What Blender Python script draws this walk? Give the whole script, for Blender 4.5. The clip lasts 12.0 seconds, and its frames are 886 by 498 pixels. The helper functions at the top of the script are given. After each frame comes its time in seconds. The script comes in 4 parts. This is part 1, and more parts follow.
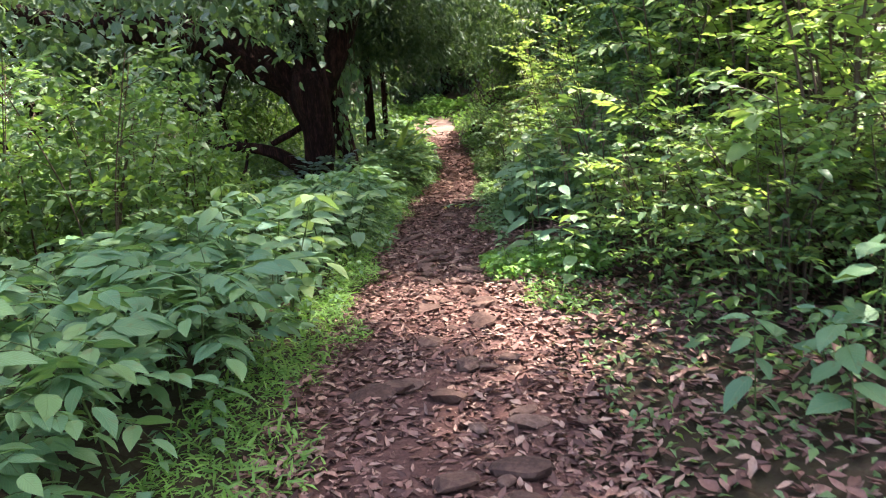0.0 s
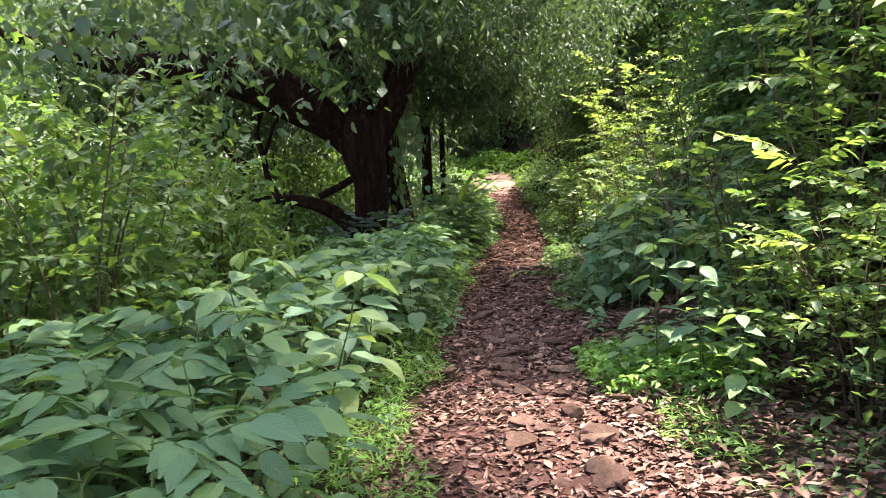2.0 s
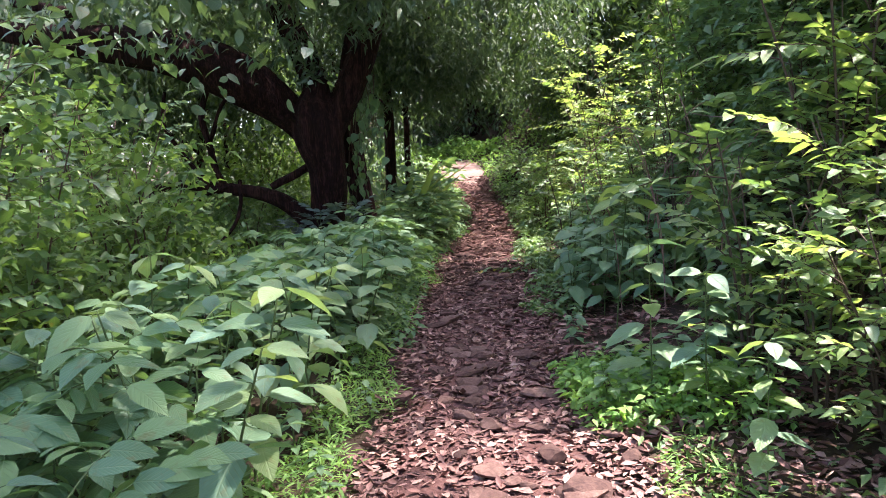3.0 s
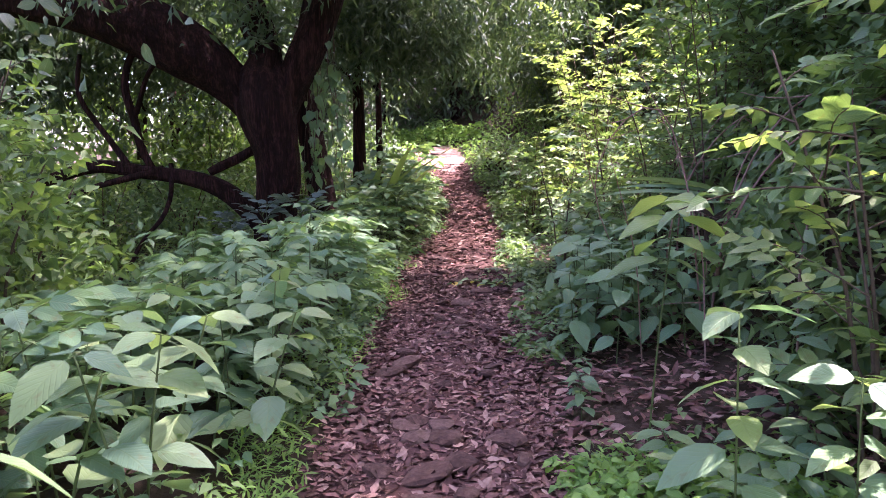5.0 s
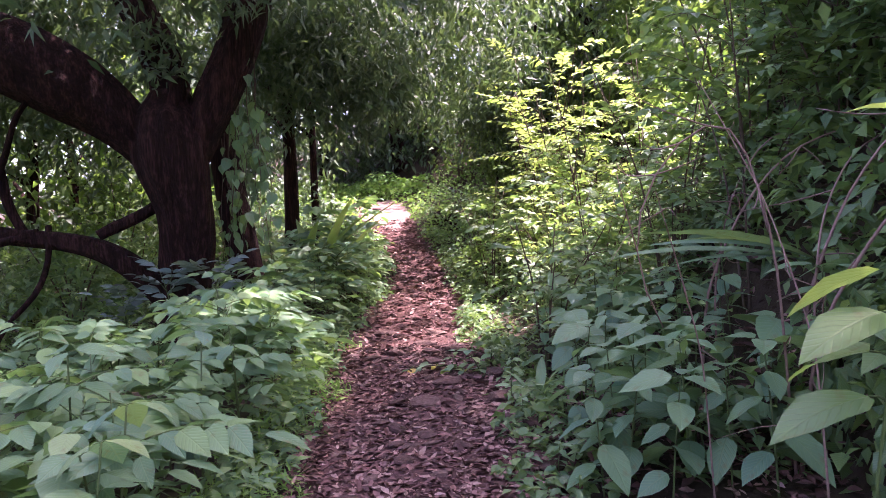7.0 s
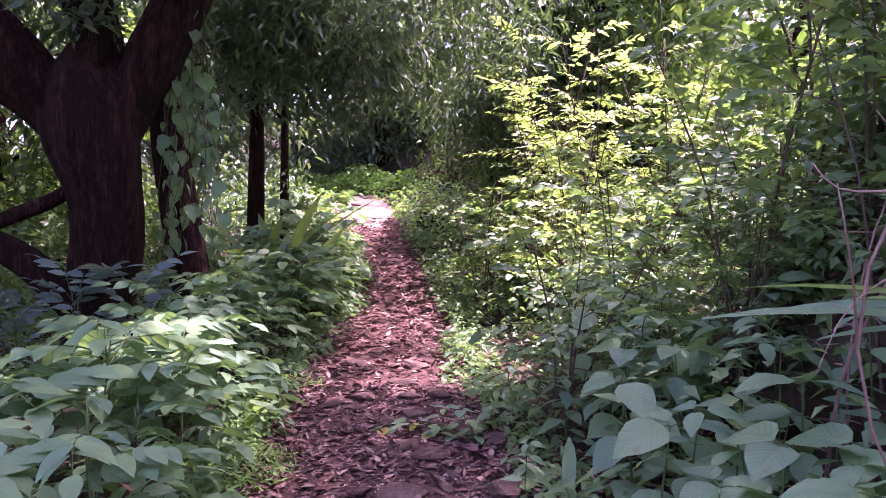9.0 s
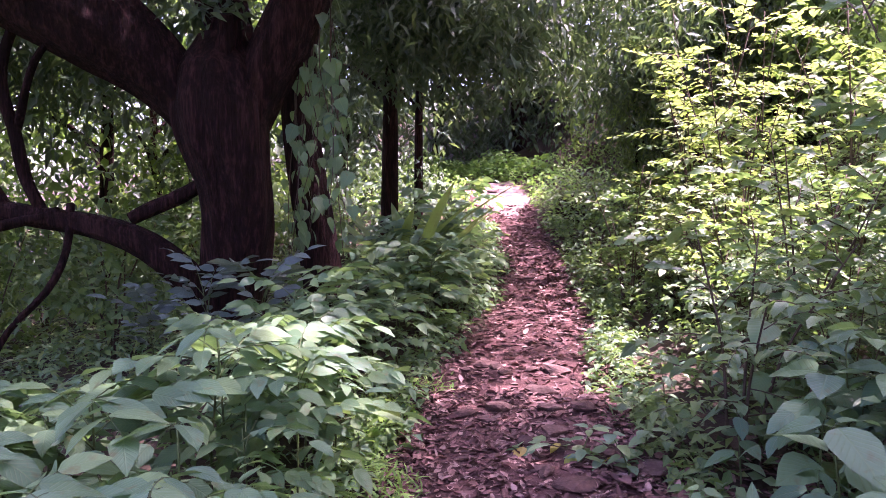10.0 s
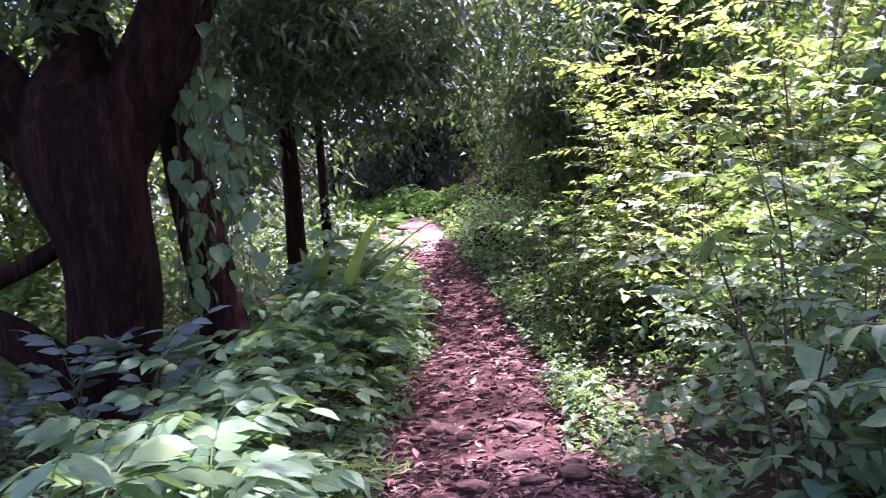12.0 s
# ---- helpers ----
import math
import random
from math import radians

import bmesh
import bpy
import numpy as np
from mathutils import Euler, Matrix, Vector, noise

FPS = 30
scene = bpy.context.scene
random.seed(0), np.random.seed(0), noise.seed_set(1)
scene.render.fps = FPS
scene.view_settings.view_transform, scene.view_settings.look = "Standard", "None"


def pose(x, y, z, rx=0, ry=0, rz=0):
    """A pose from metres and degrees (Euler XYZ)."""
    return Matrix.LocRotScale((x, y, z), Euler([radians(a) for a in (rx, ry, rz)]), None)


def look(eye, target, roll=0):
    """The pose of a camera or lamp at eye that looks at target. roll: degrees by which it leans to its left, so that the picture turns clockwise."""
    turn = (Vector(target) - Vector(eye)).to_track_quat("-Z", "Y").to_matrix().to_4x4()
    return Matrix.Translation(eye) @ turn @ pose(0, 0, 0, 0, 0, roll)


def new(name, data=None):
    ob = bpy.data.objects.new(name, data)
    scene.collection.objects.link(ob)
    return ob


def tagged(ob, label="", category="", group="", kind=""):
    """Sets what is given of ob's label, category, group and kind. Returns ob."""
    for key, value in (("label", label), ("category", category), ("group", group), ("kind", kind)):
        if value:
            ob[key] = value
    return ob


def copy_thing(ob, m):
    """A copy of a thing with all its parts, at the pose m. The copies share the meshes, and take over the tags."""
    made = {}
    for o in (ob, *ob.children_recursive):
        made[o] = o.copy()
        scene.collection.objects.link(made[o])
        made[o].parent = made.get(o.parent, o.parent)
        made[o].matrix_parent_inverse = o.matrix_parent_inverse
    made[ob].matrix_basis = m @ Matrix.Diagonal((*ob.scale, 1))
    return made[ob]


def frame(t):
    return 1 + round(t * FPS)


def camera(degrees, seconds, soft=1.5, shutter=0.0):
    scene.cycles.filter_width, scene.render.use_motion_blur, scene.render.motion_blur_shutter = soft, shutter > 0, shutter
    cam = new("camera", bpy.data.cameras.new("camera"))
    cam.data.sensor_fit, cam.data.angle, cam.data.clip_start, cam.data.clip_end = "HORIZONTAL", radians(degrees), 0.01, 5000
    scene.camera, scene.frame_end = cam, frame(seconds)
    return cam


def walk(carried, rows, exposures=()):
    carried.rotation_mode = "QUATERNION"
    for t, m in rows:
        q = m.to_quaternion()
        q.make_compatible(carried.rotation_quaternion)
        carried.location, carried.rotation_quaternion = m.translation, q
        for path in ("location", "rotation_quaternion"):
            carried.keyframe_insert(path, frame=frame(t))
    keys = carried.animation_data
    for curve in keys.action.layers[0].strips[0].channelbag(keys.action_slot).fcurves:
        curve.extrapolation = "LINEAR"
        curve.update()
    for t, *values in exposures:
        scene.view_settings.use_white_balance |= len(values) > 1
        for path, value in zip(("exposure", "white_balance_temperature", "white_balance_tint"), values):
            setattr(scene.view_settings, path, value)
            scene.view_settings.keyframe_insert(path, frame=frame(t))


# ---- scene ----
cam = camera(62.5, 12.0, 0.9, 0.12)
METRES, EYE, TILT, LEAN, TURN = 10.0, 1.5, -9.6, 4.0, 0.0
ROWS = [
    (0.0, 0.0, 0.0, 0.0, 0.0, 0.0, -0.0),
    (0.5, -0.0076, 0.042, 0.007, 4.53, 4.81, -5.57),
    (1.0, -0.0193, 0.0846, 0.0102, 7.16, 5.42, -3.04),
    (1.5, -0.0292, 0.1296, 0.0188, 7.31, 4.9, -1.34),
    (2.0, -0.0315, 0.174, 0.0284, 3.63, 4.16, -1.93),
    (2.5, -0.034, 0.2175, 0.0343, -1.17, 3.22, -0.16),
    (2.7, -0.0321, 0.2368, 0.0385, 0.17, 3.69, -0.2),
    (4.3, -0.0095, 0.3981, 0.0674, 2.96, 0.63, -4.98),
    (4.5, -0.0095, 0.4157, 0.0689, 0.46, 1.06, -4.02),
    (5.0, -0.0155, 0.4554, 0.0805, -0.29, 2.25, -2.84),
    (5.5, -0.024, 0.5005, 0.0864, 0.7, 0.93, -1.05),
    (6.0, -0.0336, 0.5371, 0.0903, 2.25, -0.15, -2.67),
    (6.5, -0.0282, 0.5807, 0.0968, 0.84, 4.43, -1.47),
    (6.7, -0.0261, 0.6039, 0.1007, -3.28, 6.65, -1.2),
    (8.3, -0.0228, 0.7435, 0.1308, -7.04, 6.82, -0.51),
    (8.5, -0.021, 0.7628, 0.133, -8.23, 6.62, -0.68),
    (9.0, -0.0187, 0.8025, 0.1428, -6.57, 6.55, -3.58),
    (9.5, -0.0206, 0.8325, 0.1511, -4.48, 5.91, -2.1),
    (10.0, -0.0176, 0.8602, 0.1556, 4.13, 4.66, -4.58),
    (10.5, -0.0239, 0.8808, 0.1578, 3.33, 4.55, -4.67),
    (11.0, -0.0396, 0.904, 0.1579, 3.06, 1.3, -6.57),
    (11.5, -0.046, 0.9354, 0.1603, 5.27, 7.55, -3.72),
    (12.0, -0.0486, 0.9655, 0.1659, -3.03, 8.01, 1.55),
]
EXPOSURES = [(0.0, 2.55, 6600, 14), (0.5, 2.52, 7500, 7), (1.0, 2.46, 8200, 3), (1.5, 2.54, 7600, 8), (2.5, 2.52, 6500, 20), (4.3, 2.84, 6050, 44), (5.5, 3.02, 6150, 50), (6.7, 3.06, 6150, 52), (8.3, 3.04, 5950, 71), (10.0, 3.1, 5950, 72), (11.5, 3.1, 5900, 68), (12.0, 2.92, 5600, 62)]
walk(cam, [(t, pose(0, 0, EYE, TILT, LEAN, TURN) @ pose(METRES * x, METRES * y, METRES * z, 90 + pitch, roll, yaw)) for t, x, y, z, yaw, pitch, roll in ROWS], EXPOSURES)

# ---- light ----
SUN_AZ, SUN_EL = 62.0, 68.0      # degrees: azimuth from the way ahead towards the right, height
world = bpy.data.worlds.new("sky")
scene.world = world
world.use_nodes = True
wn, wl = world.node_tree.nodes, world.node_tree.links
sky = wn.new("ShaderNodeTexSky")
sky.sky_type, sky.sun_disc = "NISHITA", False
sky.sun_elevation, sky.sun_rotation = radians(SUN_EL), radians(SUN_AZ)
sky.air_density, sky.dust_density = 1.0, 3.0
wn["Background"].inputs["Strength"].default_value = 0.15
wl.new(sky.outputs["Color"], wn["Background"].inputs["Color"])
sun_data = bpy.data.lights.new("sun", "SUN")
sun_data.energy, sun_data.angle, sun_data.color = 3.9, radians(0.9), (1.0, 0.95, 0.84)
sun = new("sun", sun_data)
sx, sy, sz = (math.sin(radians(SUN_AZ)) * math.cos(radians(SUN_EL)), math.cos(radians(SUN_AZ)) * math.cos(radians(SUN_EL)), math.sin(radians(SUN_EL)))
sun.matrix_world = look((30 * sx, 30 * sy, 30 * sz), (0, 0, 0))

rng = np.random.default_rng(7)


# ---- materials ----
def material(name):
    m = bpy.data.materials.new(name)
    m.use_nodes = True
    return m, m.node_tree.nodes, m.node_tree.links, m.node_tree.nodes["Principled BSDF"]


def ramp(nodes, stops):
    r = nodes.new("ShaderNodeValToRGB")
    while len(r.color_ramp.elements) < len(stops):
        r.color_ramp.elements.new(0.5)
    for e, (p, c) in zip(r.color_ramp.elements, stops):
        e.position, e.color = p, (*c, 1)
    return r


def calc(nodes, links, op, a, b=None, c=None):
    n = nodes.new("ShaderNodeMath")
    n.operation = op
    for k, v in enumerate((a, b, c)):
        if v is None:
            continue
        if isinstance(v, (int, float)):
            n.inputs[k].default_value = v
        else:
            links.new(v, n.inputs[k])
    return n.outputs[0]


def leaf_material(name, colours, through_share=0.3, rough=0.42, vein=0.25, gloss=0.45, pale=(0.22, 0.30, 0.12), worn=(0.16, 0.11, 0.03)):
    """A leaf: colour differs from leaf to leaf, midrib and side veins lie along its own coordinates, light passes through it."""
    m, n, l, bsdf = material(name)
    geo, info, tex = n.new("ShaderNodeNewGeometry"), n.new("ShaderNodeObjectInfo"), n.new("ShaderNodeTexCoord")
    rand = calc(n, l, "FRACT", calc(n, l, "MULTIPLY_ADD", info.outputs["Random"], 0.6, geo.outputs["Random Per Island"]))
    cr = ramp(n, [(k / (len(colours) - 1), c) for k, c in enumerate(colours)])
    l.new(rand, cr.inputs["Fac"])
    uv = n.new("ShaderNodeSeparateXYZ")
    l.new(tex.outputs["UV"], uv.inputs[0])
    off = calc(n, l, "ABSOLUTE", calc(n, l, "SUBTRACT", uv.outputs["X"], 0.5))
    mid = calc(n, l, "SUBTRACT", 1.0, calc(n, l, "SMOOTH_MIN", calc(n, l, "MULTIPLY", off, 26.0), 1.0, 0.1))
    wave = calc(n, l, "SINE", calc(n, l, "MULTIPLY", calc(n, l, "SUBTRACT", uv.outputs["Y"], calc(n, l, "MULTIPLY", off, 0.75)), 56.0))
    side = calc(n, l, "POWER", calc(n, l, "MULTIPLY_ADD", wave, 0.5, 0.5), 6.0)
    veins = calc(n, l, "MAXIMUM", mid, calc(n, l, "MULTIPLY", side, 0.55))
    mix = n.new("ShaderNodeMix")
    mix.data_type = "RGBA"
    l.new(calc(n, l, "MULTIPLY", veins, vein), mix.inputs[0])
    l.new(cr.outputs[0], mix.inputs[6])
    mix.inputs[7].default_value = (*pale, 1)
    nz = n.new("ShaderNodeTexNoise")
    nz.inputs["Scale"].default_value = 23.0
    nz.inputs["Detail"].default_value = 5.0
    l.new(tex.outputs["Object"], nz.inputs["Vector"])
    spots = ramp(n, [(0.60, (0, 0, 0)), (0.74, (1, 1, 1))])
    l.new(nz.outputs["Fac"], spots.inputs["Fac"])
    mix2 = n.new("ShaderNodeMix")
    mix2.data_type = "RGBA"
    l.new(calc(n, l, "MULTIPLY", spots.outputs[0], 0.45), mix2.inputs[0])
    l.new(mix.outputs[2], mix2.inputs[6])
    mix2.inputs[7].default_value = (*worn, 1)
    l.new(mix2.outputs[2], bsdf.inputs["Base Color"])
    bsdf.inputs["Specular IOR Level"].default_value = gloss
    l.new(calc(n, l, "MULTIPLY_ADD", nz.outputs["Fac"], 0.25, rough - 0.12), bsdf.inputs["Roughness"])
    bump = n.new("ShaderNodeBump")
    bump.inputs["Strength"].default_value, bump.inputs["Distance"].default_value = 0.5, 0.004
    l.new(calc(n, l, "SUBTRACT", calc(n, l, "MULTIPLY", nz.outputs["Fac"], 0.6), veins), bump.inputs["Height"])
    l.new(bump.outputs[0], bsdf.inputs["Normal"])
    tr, ms = n.new("ShaderNodeBsdfTranslucent"), n.new("ShaderNodeMixShader")
    bright = n.new("ShaderNodeMix")
    bright.data_type, bright.blend_type = "RGBA", "MULTIPLY"
    bright.inputs[0].default_value = 1.0
    l.new(mix2.outputs[2], bright.inputs[6])
    bright.inputs[7].default_value = (1.85, 1.85, 0.9, 1)
    l.new(bright.outputs[2], tr.inputs["Color"])
    ms.inputs[0].default_value = through_share
    l.new(bsdf.outputs[0], ms.inputs[1])
    l.new(tr.outputs[0], ms.inputs[2])
    l.new(ms.outputs[0], n["Material Output"].inputs["Surface"])
    return m


def rough_material(name, stops, scale, fine, bump_h, rough=0.9, stretch=(1, 1, 1), island=0.0, gloss=0.25):
    """Soil, bark, stone, dry leaves: two sizes of noise drive colour and relief."""
    m, n, l, bsdf = material(name)
    tex, mp = n.new("ShaderNodeTexCoord"), n.new("ShaderNodeMapping")
    l.new(tex.outputs["Object"], mp.inputs["Vector"])
    mp.inputs["Scale"].default_value = stretch
    a, b = n.new("ShaderNodeTexNoise"), n.new("ShaderNodeTexNoise")
    for t, s in ((a, scale), (b, fine)):
        t.inputs["Scale"].default_value, t.inputs["Detail"].default_value, t.inputs["Roughness"].default_value = s, 8.0, 0.65
        l.new(mp.outputs[0], t.inputs["Vector"])
    both = calc(n, l, "MULTIPLY_ADD", b.outputs["Fac"], 0.5, calc(n, l, "MULTIPLY", a.outputs["Fac"], 0.5))
    if island:
        geo, info = n.new("ShaderNodeNewGeometry"), n.new("ShaderNodeObjectInfo")
        r = calc(n, l, "FRACT", calc(n, l, "ADD", geo.outputs["Random Per Island"], info.outputs["Random"]))
        both = calc(n, l, "MULTIPLY_ADD", calc(n, l, "SUBTRACT", r, 0.5), island, both)
    cr = ramp(n, stops)
    l.new(both, cr.inputs["Fac"])
    l.new(cr.outputs[0], bsdf.inputs["Base Color"])
    bsdf.inputs["Roughness"].default_value = rough
    bsdf.inputs["Specular IOR Level"].default_value = gloss
    bump = n.new("ShaderNodeBump")
    bump.inputs["Strength"].default_value, bump.inputs["Distance"].default_value = 0.9, bump_h
    l.new(both, bump.inputs["Height"])
    l.new(bump.outputs[0], bsdf.inputs["Normal"])
    return m


M_SEED = leaf_material("seedling_leaf", [(0.088, 0.178, 0.084), (0.116, 0.215, 0.098), (0.165, 0.27, 0.10), (0.088, 0.185, 0.108)], 0.28, 0.5, 0.25, 0.38)
M_BROAD = leaf_material("broad_leaf", [(0.095, 0.185, 0.10), (0.125, 0.23, 0.112), (0.165, 0.275, 0.125), (0.092, 0.19, 0.12)], 0.28, 0.48, 0.28, 0.4)
M_SHRUB = leaf_material("shrub_leaf", [(0.07, 0.14, 0.06), (0.10, 0.185, 0.07), (0.15, 0.24, 0.075), (0.08, 0.16, 0.07)], 0.33, 0.42, 0.3, 0.5)
M_LIME = leaf_material("young_leaf", [(0.15, 0.245, 0.075), (0.20, 0.29, 0.095), (0.245, 0.32, 0.12), (0.12, 0.215, 0.075)], 0.42, 0.42, 0.3, 0.5)
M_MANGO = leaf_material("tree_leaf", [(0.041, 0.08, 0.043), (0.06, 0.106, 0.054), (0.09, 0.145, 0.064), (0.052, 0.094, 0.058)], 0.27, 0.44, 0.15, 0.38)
M_BRIGHT = leaf_material("light_tree_leaf", [(0.055, 0.11, 0.035), (0.10, 0.18, 0.05), (0.16, 0.25, 0.065)], 0.38, 0.45, 0.15, 0.45)
M_GRASS = leaf_material("grass_leaf", [(0.11, 0.23, 0.06), (0.16, 0.31, 0.08), (0.22, 0.37, 0.095)], 0.35, 0.5, 0.15, 0.3)
M_PALE = leaf_material("pale_leaf", [(0.12, 0.215, 0.13), (0.17, 0.27, 0.125), (0.24, 0.32, 0.12), (0.10, 0.20, 0.135)], 0.3, 0.5, 0.25, 0.38)
M_PURPLE = leaf_material("dusky_leaf", [(0.075, 0.115, 0.098), (0.105, 0.155, 0.13), (0.14, 0.195, 0.165)], 0.15, 0.38, 0.3, 0.5, (0.16, 0.2, 0.18))
M_YELLOW = leaf_material("yellowing_leaf", [(0.35, 0.30, 0.05), (0.22, 0.30, 0.06), (0.42, 0.30, 0.09)], 0.3, 0.5, 0.3, 0.3)
M_STALK = rough_material("green_stalk", [(0.3, (0.05, 0.09, 0.025)), (0.7, (0.11, 0.15, 0.05))], 9, 40, 0.002, 0.6)
M_TWIG = rough_material("twig_bark", [(0.3, (0.04, 0.028, 0.018)), (0.7, (0.13, 0.09, 0.06))], 8, 60, 0.003, 0.85)
M_DRYTWIG = rough_material("dry_twig", [(0.3, (0.15, 0.085, 0.065)), (0.7, (0.32, 0.20, 0.16))], 8, 60, 0.003, 0.8)
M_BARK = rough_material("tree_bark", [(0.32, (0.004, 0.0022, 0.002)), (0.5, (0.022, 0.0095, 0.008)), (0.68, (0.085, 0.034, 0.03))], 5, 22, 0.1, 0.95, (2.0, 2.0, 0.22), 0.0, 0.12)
M_PATH = rough_material("path_soil", [(0.3, (0.035, 0.0155, 0.013)), (0.5, (0.085, 0.039, 0.032)), (0.7, (0.16, 0.083, 0.068))], 1.6, 38, 0.03, 0.95)
# bare soil at the bend, its sunlight painted in as a paler colour
M_SUNLIT_SOIL = rough_material("pale_sunlit_soil", [(0.3, (0.13, 0.075, 0.06)), (0.5, (0.21, 0.135, 0.11)), (0.7, (0.34, 0.24, 0.20))], 2.0, 30, 0.02, 0.95)
M_SOIL = rough_material("forest_soil", [(0.3, (0.02, 0.013, 0.008)), (0.5, (0.05, 0.033, 0.02)), (0.7, (0.07, 0.065, 0.03))], 0.9, 30, 0.04, 0.95)
M_LITTER = rough_material("dry_leaf", [(0.08, (0.07, 0.031, 0.025)), (0.4, (0.13, 0.058, 0.046)), (0.68, (0.20, 0.10, 0.08)), (0.95, (0.36, 0.23, 0.18))], 14, 60, 0.004, 0.7, (1, 1, 1), 0.9, 0.35)
M_STONE = rough_material("stone", [(0.3, (0.05, 0.026, 0.021)), (0.5, (0.10, 0.055, 0.043)), (0.7, (0.17, 0.105, 0.083))], 5, 40, 0.012, 0.88, (1, 1, 1), 0.25)


# ---- geometry tools ----
def unit(v):
    v = np.asarray(v, float)
    return v / np.maximum(np.linalg.norm(v, axis=-1, keepdims=True), 1e-9)


def leaf_shape(rows, fold=0.18, droop=0.22, wave=0.0):
    """Rows of (along, half width): points of a leaf one long and one wide, and its faces and coordinates."""
    v, uv, f, ids = [], [], [], []
    for k, (u, h) in enumerate(rows):
        w = -droop * u * u
        if h < 1e-6:
            ids.append((len(v),))
            v.append((u, 0, w, 0)), uv.append((0.5, u))
        else:
            lift = fold * h + wave * (1 if k % 2 else -1) * h
            ids.append((len(v), len(v) + 1, len(v) + 2))
            v += [(u, h, w, lift), (u, 0, w, 0), (u, -h, w, lift)]
            uv += [(0.5 + h, u), (0.5, u), (0.5 - h, u)]
    for a, b in zip(ids, ids[1:]):
        if len(a) == 1:
            f += [(a[0], b[1], b[0]), (a[0], b[2], b[1])]
        elif len(b) == 1:
            f += [(a[0], a[1], b[0]), (a[1], a[2], b[0])]
        else:
            f += [(a[0], a[1], b[1], b[0]), (a[1], a[2], b[2], b[1])]
    return np.array(v, float), np.array(uv, float), f


OVATE = leaf_shape([(0, 0), (0.08, 0.26), (0.25, 0.47), (0.48, 0.49), (0.7, 0.36), (0.88, 0.15), (1, 0)], 0.13, 0.3, 0.035)
LEAFLET = leaf_shape([(0, 0), (0.12, 0.32), (0.36, 0.49), (0.62, 0.43), (0.84, 0.2), (1, 0)], 0.14, 0.3, 0.03)
LANCE = leaf_shape([(0, 0), (0.3, 0.46), (0.68, 0.36), (1, 0)], 0.2, 0.3)
SPRIG = leaf_shape([(0, 0), (0.28, 0.47), (0.65, 0.38), (1, 0)], 0.28, 0.26)
HANG = leaf_shape([(0, 0), (0.4, 0.5), (1, 0)], 0.4, 0.25)
SMALL = leaf_shape([(0, 0), (0.42, 0.5), (1, 0)], 0.4, 0.2)
BLADE = leaf_shape([(0, 0.35), (0.5, 0.4), (1, 0)], 0.2, 0.35)
CURLED = leaf_shape([(0, 0), (0.35, 0.46), (0.7, 0.34), (1, 0)], 0.55, -0.18, 0.12)
STRAP = leaf_shape([(0, 0.12), (0.15, 0.3), (0.35, 0.48), (0.6, 0.5), (0.8, 0.36), (0.93, 0.15), (1, 0)], 0.35, 0.25)
HEART = leaf_shape([(0, 0), (0.02, 0.32), (0.22, 0.52), (0.5, 0.44), (0.8, 0.18), (1, 0)], 0.12, 0.2)


